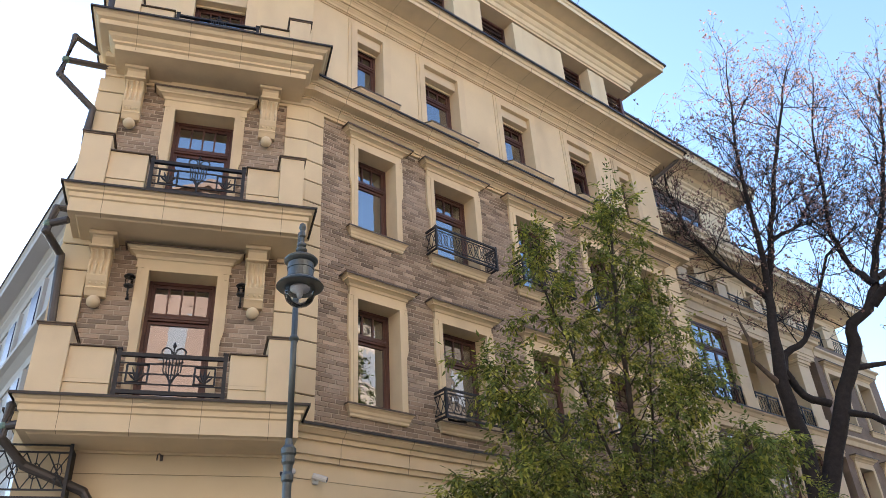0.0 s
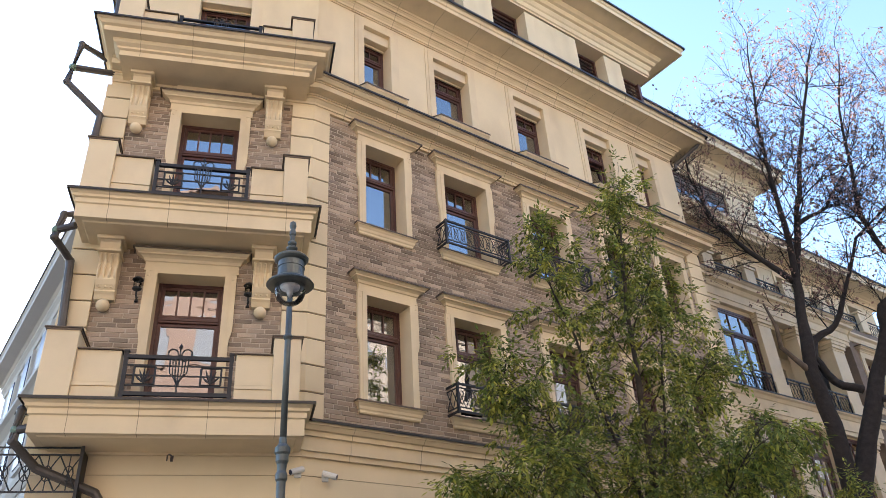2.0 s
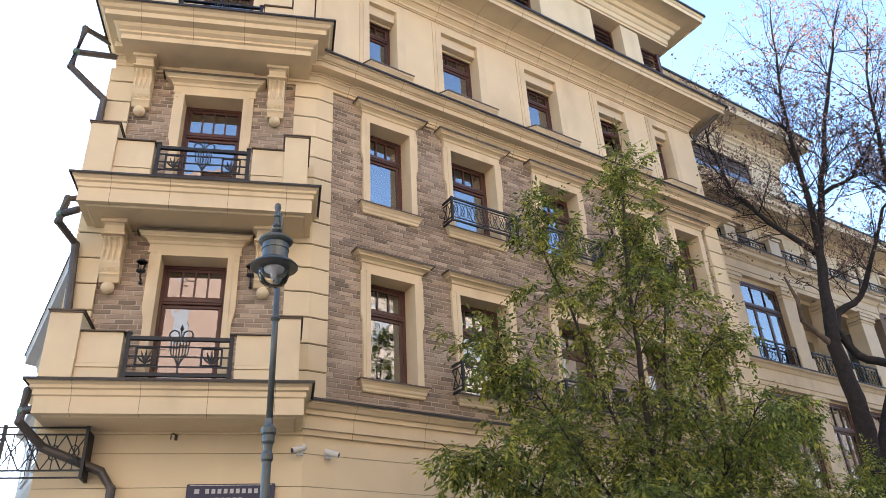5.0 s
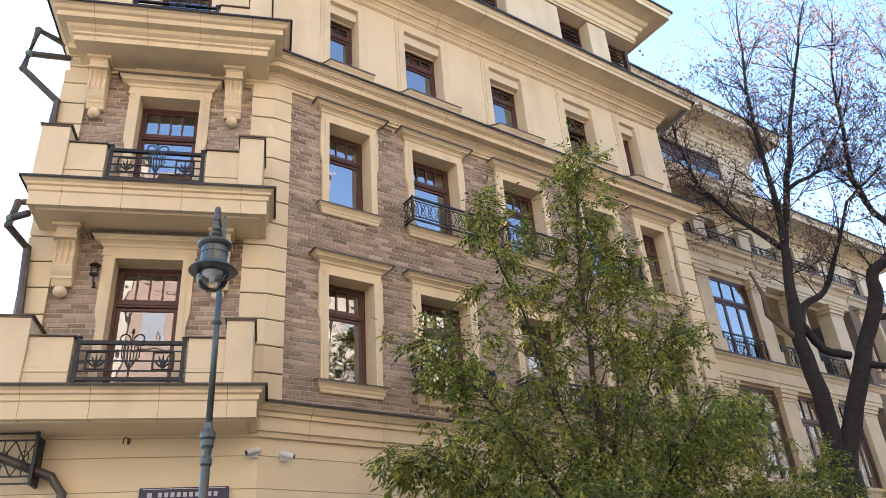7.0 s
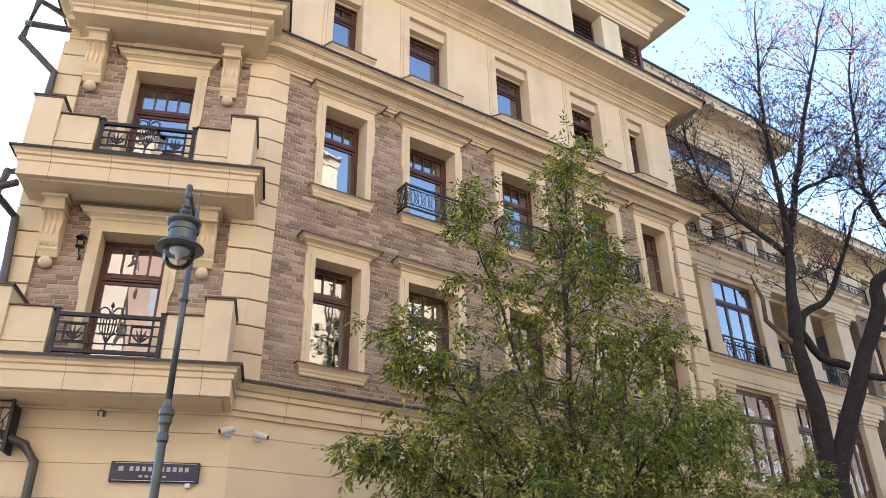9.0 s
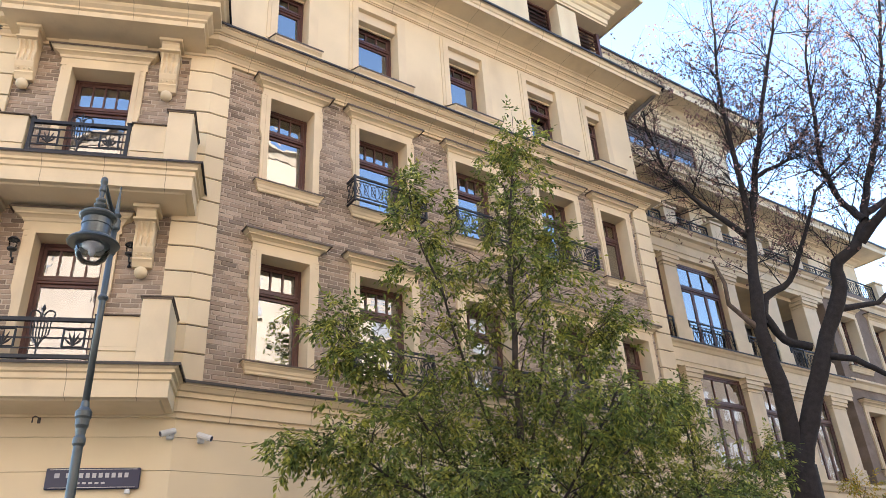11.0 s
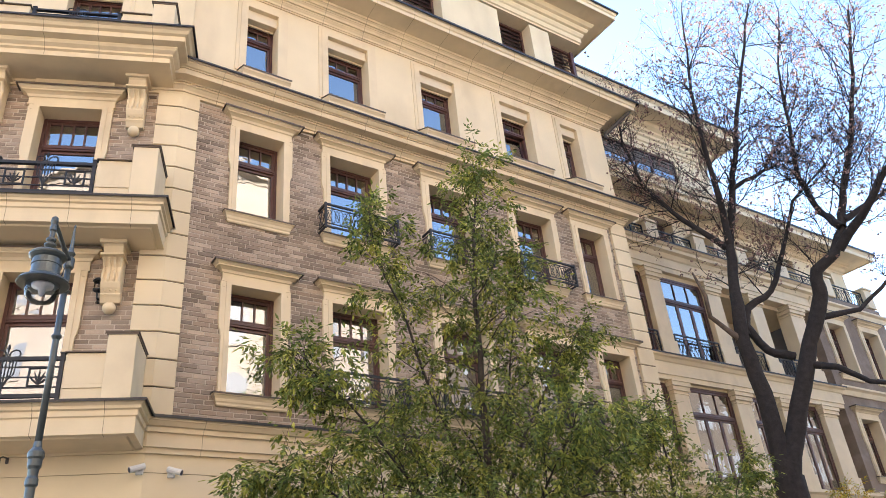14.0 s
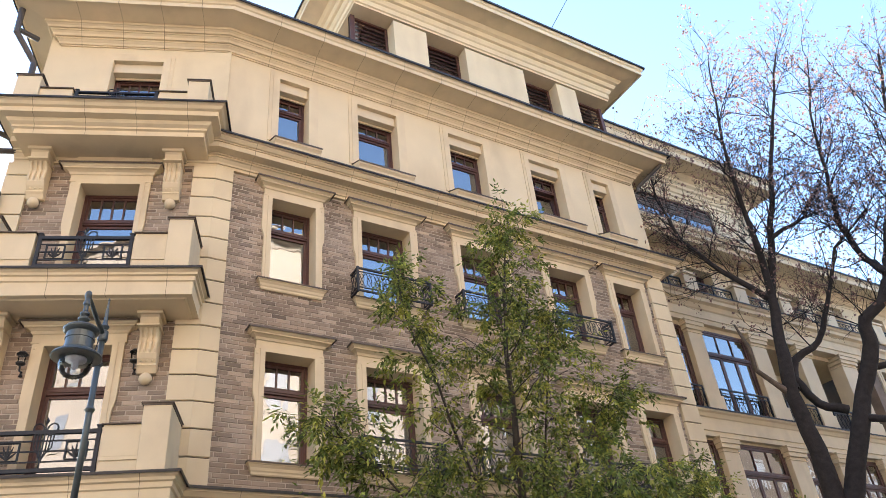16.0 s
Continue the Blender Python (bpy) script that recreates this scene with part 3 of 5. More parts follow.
def glazing(parent, w, h, tr, lights, drape, sashes=1, tilt=0.0):
    frame_ = place("window_frame", shared(("window_frame", w, h, tr), lambda: m_frame(w, h, tr), WOOD), None, parent, "dark red-brown wooden frame")
    f, t = 0.066, h * tr
    place("top_light", shared(("top_light", w, h, tr, lights), lambda: m_sash(-w / 2 + f, w / 2 - f, t + 0.046, h - f - 0.001, lights), WOOD), None, parent)
    place("pane", shared(("pane", w, h, tr, 1), lambda: m_pane(-w / 2 + f + 0.03, w / 2 - f - 0.03, t + 0.08, h - f - 0.03), GLASS), None, parent).visible_shadow = False
    iw = (w - 2 * f) / sashes
    for i in range(sashes):
        a = -w / 2 + f + iw * i
        lean = T((0, 0.32, 0.051)) @ Matrix.Rotation(radians(-tilt), 4, "X") @ T((0, -0.32, -0.051)) if tilt else None
        place("sash", shared(("sash", w, h, tr, i, sashes), lambda: m_sash(a, a + iw, 0.051, t - 0.046, 1), WOOD), None, parent, "sash tilted open inwards" if tilt else "", lean)
        place("pane", shared(("pane", w, h, tr, 2, i, sashes), lambda: m_pane(a + 0.03, a + iw - 0.03, 0.08, t - 0.075), GLASS), None, parent, "", lean).visible_shadow = False
    count[0] += 1
    s = count[0]
    if drape == 0:
        return
    mat = REDCURTAIN if drape == 3 else CURTAIN
    if drape == 3:
        part("curtain", m_curtain(-w / 2 - 0.05, w / 2 + 0.05, h * 0.3, h - 0.02, 0.03, s), mat, parent, "pink drape")
        part("curtain", m_curtain(-w / 2 + 0.1, w / 2 - 0.1, -0.1, h * 0.72, 0.012, s + 9), CURTAIN, parent, "pale net curtain", T((0, -0.09, 0)))
    elif drape == 1:
        part("curtain", m_curtain(-w / 2 - 0.05, w / 2 + 0.05, -0.1, h - 0.02, 0.02, s), mat, parent, "pale net curtain")
    else:
        part("curtain", m_curtain(-w / 2 - 0.05, -w / 2 + w * 0.33, -0.1, h - 0.02, 0.03, s), mat, parent)
        part("curtain", m_curtain(w / 2 - w * 0.33, w / 2 + 0.05, -0.1, h - 0.02, 0.03, s + 50), mat, parent)


def hooded_window(m, w, h, hw, drape, guard, lights, sill=True, tr=0.70, owner=None):
    win = place("window", shared(("window", w, h), lambda: m_eared(w, h), TRIM), None, owner or house, "wooden window in an eared cream surround with a hood", m)
    place("reveal", shared(("reveal", w, h), lambda: m_lining(w, h), TRIM), None, win)
    for sx in (-1, 1):
        place("rosette", shared(("rosette",), m_rosette, TRIM), None, win, "", T((sx * (w / 2 + 0.115), 0, h - 0.05)))
    place("hood", shared(("hood", w, h, hw), lambda: m_hood(w, h, hw), TRIM), None, win)
    place("hood_flashing", shared(("hood_flashing", w, h, hw), lambda: m_hoodflash(w, h, hw), CAP), None, win, "brown sheet metal")
    if sill:
        place("sill", shared(("sill", w), lambda: m_sill(w), TRIM), None, win)
        place("sill_flashing", shared(("sill_flashing", w), lambda: m_sillflash(w), CAP), None, win, "brown sheet metal")
    glazing(win, w, h, tr, lights, drape)
    if guard:
        place("guard_rail", shared(("guard_rail", w), lambda: m_balconette(w + 0.42), IRON), None, win, "black iron lattice guard")
    return win


drapes = [[1, 2, 2, 2, 1], [1, 1, 2, 1, 1]]
for r, (s, h) in enumerate(zip(SILLS, HEIGHTS)):
    for c, (x, w, hw) in enumerate(COLS):
        hooded_window(FRONT @ T((x, 0, s)), w, h, hw, drapes[r][c], 0 < c < 4, 3 if w < 1 else 4)
for i, f in enumerate((5.15, 8.30)):
    hooded_window(CORNER @ T((-1.76, 0, f)), 1.01, 2.27, 1.70, (3, 2)[i], False, 4, False, 0.72)


def m_band(w, h):
    """Flat stepped surround of the upper windows."""
    bm = bmesh.new()
    a = w / 2
    extrude_poly(bm, [(a + 0.2, 0), (a + 0.2, h + 0.2), (-a - 0.2, h + 0.2), (-a - 0.2, 0), (-a, 0), (-a, h), (a, h), (a, 0)], -0.02, 0.03)
    return bm


def m_inner_band(w, h):
    bm = bmesh.new()
    a, b = w / 2 + 0.13, w / 2 - 0.012
    extrude_poly(bm, [(a, 0), (a, h + 0.13), (-a, h + 0.13), (-a, 0), (-b, 0), (-b, h - 0.012), (b, h - 0.012), (b, 0)], -0.036, 0.40)
    return bm


def m_blind(w, h):
    bm = bmesh.new()
    box(bm, -w / 2 + 0.013, w / 2 - 0.013, 0.06, 0.27, h - 0.26, h - 0.013, 0.008)
    box(bm, -w / 2 + 0.03, w / 2 - 0.03, 0.20, 0.24, h - 0.31, h - 0.262, 0.004)
    return bm


def plain_window(m, w, h, drape, lights, tilt=0.0):
    win = place("window", shared(("band_window", w, h), lambda: m_band(w, h), TRIM), None, house, "wooden window with a blind box in a flat cream surround", m)
    place("reveal", shared(("band_reveal", w, h), lambda: m_inner_band(w, h), TRIM), None, win)
    place("sill", shared(("deep_sill", w), lambda: m_deep_sill(w), TRIM), None, win)
    place("sill_flashing", shared(("deep_flash", w), lambda: m_deep_flash(w), CAP), None, win, "brown sheet metal")
    place("blind_box", shared(("blind_box", w, h), lambda: m_blind(w, h), BLINDBOX), None, win, "cream roller blind box")
    glazing(win, w, h - 0.25, 0.74, lights, drape, 1, tilt)
    return win


for under in (7.83, 11.12):
    for x in (-2.93, -0.71):
        ob = place("console", shared(("console",), console, TRIM), None, house, "fluted cream scroll bracket", CORNER @ T((x, 0, under)) @ Matrix.Diagonal((1.12, 1.05, 1.13, 1)))
        place("cap", shared(("console_cap",), console_cap, TRIM), None, ob)
        place("fluting", shared(("console_flutes",), console_flutes, TRIM), None, ob)["kind"] = "stuff"
        place("ball", shared(("ball",), lambda: ball(0.095, (0, 0, 0)), TRIM), None, ob, "", T((0, -0.09, -0.905)) @ Matrix.Diagonal((1 / 1.12, 1 / 1.05, 1 / 1.13, 1)), smooth=True)

# ---- stucco storey ----
UP = [(6.65, 0.68), (8.60, 1.0), (10.95, 1.0), (13.30, 1.0), (15.12, 0.62)]
UZ, UH = 12.22, 1.79
bm = bmesh.new()
panel(bm, 5.1852, 16.42, 11.5, 15.0, 0.18, 0.6, [(c - w / 2, c + w / 2, UZ, UZ + UH) for c, w in UP])
part("stucco_wall", bm, STUCCO, house, "smooth cream stucco wall", FRONT)
bm = bmesh.new()
panel(bm, -3.50, 0.0352, 11.5, 15.0, 0.18, 0.6, [(-2.24, -1.26, 11.66, 13.90)])
part("stucco_wall", bm, STUCCO, house, "smooth cream stucco wall", CORNER)
for c, w in UP:
    plain_window(FRONT @ T((c, 0.18, UZ)), w, UH, 0 if c == 13.30 else 1, 2 if w < 0.9 else 3, 5.0 if c == 13.30 else 0.0)
plain_window(CORNER @ T((-1.75, 0.18, 11.66)), 0.98, 2.24, 2, 4)
RUN_UP = [(W_END[0] + 0.9, W_END[1] + 2.4), W_END, P0, (16.47, 9.40), (16.47, 12.4)]
EAVE = [(-0.5, 14.27), (-0.15, 14.27), (-0.15, 14.30), (-0.125, 14.30), (-0.115, 14.35), (-0.07, 14.40), (-0.06, 14.40), (-0.06, 14.435), (-0.02, 14.435), (-0.005, 14.49), (0.03, 14.53), (0.045, 14.53), (0.045, 14.565), (0.08, 14.565), (0.095, 14.61), (0.13, 14.64), (0.15, 14.64), (0.15, 14.70), (0.18, 14.70), (0.58, 14.74), (0.58, 14.72), (0.61, 14.72), (0.61, 14.82), (0.64, 14.84), (0.66, 14.92), (0.69, 14.95), (-0.5, 14.95)]
bm = bmesh.new()
sweep(bm, RUN_UP, EAVE)
eave = part("eave", bm, TRIM, house, "deep cream moulded eaves")
for k in range(11):
    jx = 6.05 + 0.97 * k
    part("joint", joint_slice(EAVE, 0.0), GROUT, eave, "", FRONT @ T((jx, 0, 0)))
    part("joint", joint_slice(CORNICE, 0.0), GROUT, house, "", FRONT @ T((jx - 0.3, 0, 0)))
for jx in (-2.9, -2.1, -1.3, -0.5):
    part("joint", joint_slice(EAVE, 0.0), GROUT, eave, "", CORNER @ T((jx, 0, 0)))
bm = bmesh.new()
sweep(bm, RUN_UP, [(-0.5, 14.952), (0.72, 14.952), (0.72, 14.92), (0.73, 14.92), (0.73, 14.98), (0.6, 15.03), (-0.6, 15.15)])
part("gutter", bm, FLASH, house, "dark metal gutter edge")

# ---- attic storey ----
AX0, AX1, AY = 8.15, 16.35, 0.18
AW = [(AX0, 9.22), (10.18, 11.37), (13.28, 14.43), (15.14, AX1)]
ARUN = [(AX0, 14.5), (AX0, 9.40 + AY), (AX1, 9.40 + AY), (AX1, 14.5)]
for a, b in ((9.22, 10.18), (11.37, 13.28), (14.43, 15.14)):
    bm = bmesh.new()
    box(bm, a, b, AY, AY + 0.5, 15.0, 17.44)
    part("attic_pier", bm, STUCCO, house, "", FRONT)
bm = bmesh.new()
sweep(bm, ARUN, [(-0.35, 15.0), (0.0, 15.0), (0.0, 16.0), (-0.35, 16.0)])
part("attic_wall", bm, STUCCO, house)
# dark box added behind the louvres so their gaps look shaded
bm = bmesh.new()
box(bm, AX0 + 0.6, AX1 - 0.6, AY + 0.9, AY + 4.5, 15.0, 18.2)
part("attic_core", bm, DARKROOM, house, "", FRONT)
for a, b in AW:
    bm = bmesh.new()
    y = AY + 0.34
    box(bm, a, a + 0.07, y, y + 0.07, 16.0, 17.44)
    box(bm, b - 0.07, b, y, y + 0.07, 16.0, 17.44)
    box(bm, a + 0.07, b - 0.07, y, y + 0.07, 17.37, 17.44)
    lv = part("louvre", bm, WOOD, house, "dark red slatted louvre", FRONT)
    for i in range(9):
        bm = bmesh.new()
        zz = 16.0 + i * 0.15
        extrude_poly(bm, [(0, 0), (b - a - 0.14, 0), (b - a - 0.14, 0.016), (0, 0.016)], 0, 0.13)
        part("slat", bm, WOOD, lv, "", T((a + 0.07, y - 0.005, zz)) @ Matrix.Rotation(radians(38), 4, "X"))
for x in (AX0 + 0.3, AX1 - 0.3):
    bm = bmesh.new()
    box(bm, x - 0.03, x + 0.03, AY + 0.45, AY + 4.4, 15.9, 17.5)
    part("attic_side", bm, DARKROOM, house, "", FRONT)
for x in (AX0 + 0.06, AX1 - 0.06):
    bm = bmesh.new()
    box(bm, x - 0.06, x + 0.06, AY + 0.28, AY + 0.42, 16.0, 17.44, 0.01)
    part("corner_post", bm, WOOD, house, "dark red wooden post", FRONT)
AEAVE = [(-0.5, 17.44), (0.03, 17.44), (0.03, 17.50), (0.07, 17.52), (0.07, 17.68), (0.11, 17.71), (0.15, 17.80), (0.15, 17.84), (0.22, 17.86), (0.26, 17.94), (0.26, 17.98), (0.34, 18.01), (0.40, 18.10), (0.40, 18.13), (0.82, 18.17), (0.82, 18.13), (0.86, 18.13), (0.86, 18.26), (0.90, 18.29), (0.92, 18.38), (-0.5, 18.38)]
bm = bmesh.new()
sweep(bm, ARUN, [(o, zz + 0.05) for o, zz in AEAVE])
part("attic_eave", bm, TRIM, house, "deep cream moulded eaves")
bm = bmesh.new()
sweep(bm, ARUN, [(-0.5, 18.432), (0.95, 18.432), (0.95, 18.40), (0.96, 18.40), (0.96, 18.47), (-0.5, 18.8)])
part("gutter", bm, FLASH, house, "dark metal gutter edge")
bm = bmesh.new()
box(bm, AX0 - 0.1, AX1 + 0.1, AY + 0.1, AY + 5.0, 18.44, 18.7)
part("roof", bm, FLASH, house, "dark metal roof", FRONT)
# shell behind the fronts: floors, back and roof
bm = bmesh.new()
for zz in (4.9, 8.05, 11.3, 14.96):
    vs = [(W_END[0] + 0.6, W_END[1] + 0.4), (5.4, 9.85), (EAST - 0.45, 9.85), (EAST - 0.45, 16.0), (W_END[0] + 0.9, 16.0)]
    lo = [bm.verts.new((x, y, zz)) for x, y in vs]
    hi = [bm.verts.new((x, y, zz + 0.12)) for x, y in vs]
    bm.faces.new(lo[::-1]), bm.faces.new(hi)
    for i in range(5):
        bm.faces.new((lo[i], lo[(i + 1) % 5], hi[(i + 1) % 5], hi[i]))
box(bm, W_END[0] + 0.9, EAST, 14.5, 14.8, 0, 14.95)
box(bm, EAST - 0.44, EAST - 0.06, 10.9, 14.5, 0, 14.95)
for x in (7.55, 9.7, 11.95, 14.0):
    box(bm, x - 0.06, x + 0.06, 9.9, 14.5, 5.1, 14.9)
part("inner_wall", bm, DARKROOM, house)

# ---- wing beside the house: pilasters, loggias, balustrade ----
WING = pose(0, 10.30, 0)
WING_AT = Vector((1.53, -0.96, 1.74))
wing = thing("loggia_wing", "cream wing with pilasters, open loggias and iron railings", "building", T(WING_AT) @ Matrix.Scale(1.09, 4) @ T(-WING_AT))
PIL = [(17.66, 18.20), (20.10, 20.72), (22.10, 22.70), (24.12, 24.84)]
BX0, BX1, WEND = 15.4, 25.4, 30.0


def ledge(name, prof, x0=BX0, x1=BX1, mat=TRIM, label=""):
    bm = bmesh.new()
    sweep(bm, [(x0, 10.30), (x1, 10.30), (x1, 12.0)], prof)
    return part(name, bm, mat, wing, label)


ledge("entablature", [(-0.6, 7.50), (0.0, 7.50), (0.0, 7.62), (0.03, 7.63), (0.03, 7.95), (0.06, 7.97), (0.10, 8.05), (0.16, 8.08), (0.16, 8.14), (-0.6, 8.14)])
ledge("flashing", [(-0.6, 8.142), (0.18, 8.142), (0.18, 8.12), (0.187, 8.12), (0.187, 8.16), (-0.6, 8.18)], mat=FLASH)
ledge("entablature", [(-0.6, 10.72), (0.0, 10.72), (0.0, 10.86), (0.03, 10.87), (0.03, 11.12), (0.07, 11.15), (0.12, 11.26), (0.22, 11.30), (0.22, 11.40), (0.27, 11.43), (0.3, 11.50), (-0.6, 11.50)])
ledge("flashing", [(-0.6, 11.502), (0.32, 11.502), (0.32, 11.48), (0.327, 11.48), (0.327, 11.52), (-0.6, 11.56)], mat=FLASH)
ledge("entablature", [(-0.6, 4.4), (0.0, 4.4), (0.0, 4.7), (0.05, 4.72), (0.1, 4.85), (0.16, 4.9), (0.16, 4.98), (-0.6, 4.98)])
for z0, z1 in ((4.98, 7.50), (8.18, 10.72)):
    for a, b in PIL:
        bm = bmesh.new()
        box(bm, a, b, -0.0, 0.45, z0, z1 - 0.002, 0.008)
        pil = part("pilaster", bm, TRIM, wing, "", WING)
        bm = bmesh.new()
        box(bm, a - 0.035, b + 0.035, -0.04, 0.42, z0 + 0.001, z0 + 0.42, 0.006)
        part("base", bm, TRIM, pil)
        for o, za, zb in ((0.02, 0.36, 0.33), (0.05, 0.27, 0.16), (0.08, 0.159, 0.05), (0.10, 0.049, 0.004)):
            bm = bmesh.new()
            box(bm, a - o, b + o, -o, 0.4, z1 - za, z1 - zb, 0.005)
            part("capital", bm, TRIM, pil)


def bay_window(x0, x1, z0, z1, y, lights, drape):
    w, h = x1 - x0, z1 - z0
    bm = bmesh.new()
    box(bm, -w / 2 - 0.3, w / 2 + 0.3, 0.27, 0.40, h, h + 0.4)
    win = part("window", bm, TRIM, wing, "tall wooden window", WING @ T(((x0 + x1) / 2, y, z0)))
    glazing(win, w, h, 0.70, lights, drape, lights)
    return win


for (a, b), (c, d) in zip([(0, 16.6)] + PIL, PIL):
    bay_window(b + 0.02, c - 0.02, 4.98, 7.45, -0.14, 1 if c - b < 1.2 else 3, 0)
bay_window(16.62, 17.64, 8.2, 10.6, -0.14, 1, 1)
bay_window(18.22, 20.08, 8.2, 10.6, -0.14, 3, 2)
# loggia backs and ceilings
bm = bmesh.new()
panel(bm, 20.72, BX1, 8.18, 10.72, 1.6, 1.8, [(21.0, 21.9, 8.2, 10.2), (23.0, 23.9, 8.2, 10.2)])
part("loggia_wall", bm, STUCCO, wing, "", WING)
bm = bmesh.new()
box(bm, 20.74, 20.8, 0.4, 1.6, 8.18, 10.72)
part("loggia_side", bm, STUCCO, wing, "", WING)
bm = bmesh.new()
box(bm, 20.72, BX1, 0.3, 1.6, 10.60, 10.73)
part("loggia_ceiling", bm, STUCCO, wing, "", WING)
bm = bmesh.new()
box(bm, 20.72, BX1, 0.3, 1.6, 8.05, 8.16)
part("loggia_floor", bm, PAVING, wing, "", WING)
# dark slab added behind the wing windows in place of unlit rooms
bm = bmesh.new()
box(bm, BX0, BX1, 1.9, 2.1, 0, 13.5)
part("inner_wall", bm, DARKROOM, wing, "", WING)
bm = bmesh.new()
box(bm, BX0, BX1, -0.02, 0.3, 0, 4.4)
part("ground_wall", bm, STUCCO, wing, "", WING)


def flat_rail(m, w, h, owner, y=0.0):
    bm = bmesh.new()
    for zz, s in ((0.03, 0.014), (h, 0.018), (h - 0.1, 0.009)):
        box(bm, -w / 2, w / 2, y - s, y + s, zz - s, zz + s)
    for x in (-w / 2, 0, w / 2):
        box(bm, x - 0.018, x + 0.018, y - 0.018, y + 0.018, 0, h)
    n = max(2, round(w / 0.16))
    for i in range(n):
        a, b = -w / 2 + w * i / n, -w / 2 + w * (i + 1) / n
        bar(bm, (a, y, 0.04), (b, y, h - 0.1), 0.008)
        bar(bm, (b, y, 0.04), (a, y, h - 0.1), 0.008)
    return part("railing", bm, IRON, owner, "black iron lattice railing", m)


for a, b in ((16.62, 17.62), (18.24, 20.06), (20.78, 22.06), (22.76, 24.08)):
    flat_rail(WING @ T(((a + b) / 2, 0.02, 8.2)), b - a - 0.02, 0.62, wing)
# top storey set back behind a balustrade
for x in (16.9, 18.35, 20.4, 22.4, 24.5, 27.0, 29.6):
    bm = bmesh.new()
    box(bm, x - 0.25, x + 0.25, -0.05, 0.3, 11.54, 12.25, 0.01)
    p = part("baluster_pier", bm, TRIM, wing, "", WING)
    bm = bmesh.new()
    box(bm, x - 0.29, x + 0.29, -0.09, 0.34, 12.252, 12.32)
    part("pier_cap", bm, TRIM, p)
for a, b in ((17.16, 18.09), (18.61, 20.14), (20.66, 22.14), (22.66, 24.24), (24.76, 26.74), (27.26, 29.34)):
    flat_rail(WING @ T(((a + b) / 2, 0.1, 11.56)), b - a, 0.58, wing)
tops = [(17.5, 18.6), (19.3, 20.4), (21.2, 22.3), (23.4, 24.5), (25.6, 26.7), (28.0, 29.1)]
bm = bmesh.new()
panel(bm, BX0, WEND, 11.5, 13.9, 0.75, 1.1, [(a, b, 11.6, 13.2) for a, b in tops])
part("stucco_wall", bm, STUCCO, wing, "", WING)
for a, b in tops:
    win = part("window", m_inner_band(b - a, 1.6), TRIM, wing, "wooden window", WING @ T(((a + b) / 2, 0.75, 11.6)))
    glazing(win, b - a, 1.6, 0.72, 3, 1)
bm = bmesh.new()
sweep(bm, [(BX0, 11.05), (WEND, 11.05), (WEND, 16)], [(-0.4, 13.33), (0.02, 13.33), (0.02, 13.40), (0.08, 13.44), (0.12, 13.53), (0.2, 13.58), (0.2, 13.63), (0.3, 13.68), (0.85, 13.72), (0.85, 13.68), (0.88, 13.68), (0.88, 13.82), (0.93, 13.88), (0.93, 13.94), (-0.4, 13.94)])
part("eave", bm, TRIM, wing)
bm = bmesh.new()
sweep(bm, [(BX0, 11.05), (WEND, 11.05), (WEND, 16)], [(-0.4, 13.942), (0.96, 13.942), (0.96, 13.91), (0.97, 13.91), (0.97, 13.98), (-0.4, 14.3)])
part("gutter", bm, FLASH, wing, "dark metal gutter edge")
# raised block with a three-light window
bm = bmesh.new()
panel(bm, BX0, 22.0, 13.7, 16.1, 0.0, 0.4, [(17.05, 20.35, 14.0, 15.02)])
part("stucco_wall", bm, STUCCO, wing, "", WING)
bm = bmesh.new()
box(bm, 21.6, 22.0, 0.41, 5.0, 13.7, 16.1)
part("stucco_wall", bm, STUCCO, wing, "", WING)
bm = bmesh.new()
box(bm, 16.0, 21.0, 0.6, 0.7, 13.7, 16.0)
part("inner_wall", bm, DARKROOM, wing, "", WING)
UB = [(BX0, 10.30), (22.0, 10.30), (22.0, 15.0)]
for prof, mat, nm in (([(-0.3, 13.50), (0.04, 13.50), (0.08, 13.6), (0.16, 13.64), (0.16, 13.78), (0.22, 13.83), (0.24, 13.93), (-0.3, 13.95)], TRIM, "band"),
                      ([(-0.3, 15.18), (0.03, 15.18), (0.03, 15.30), (0.07, 15.33), (0.09, 15.46), (0.14, 15.50), (0.14, 15.60), (0.2, 15.66), (0.2, 15.74), (0.3, 15.82), (0.34, 15.92), (0.80, 15.98), (0.80, 15.94), (0.84, 15.94), (0.84, 16.14), (0.90, 16.20), (0.90, 16.27), (-0.3, 16.27)], TRIM, "eave"),
                      ([(-0.3, 16.272), (0.94, 16.272), (0.94, 16.24), (0.95, 16.24), (0.95, 16.31), (-0.3, 16.7)], FLASH, "gutter")):
    bm = bmesh.new()
    sweep(bm, UB, prof)
    part(nm, bm, mat, wing)
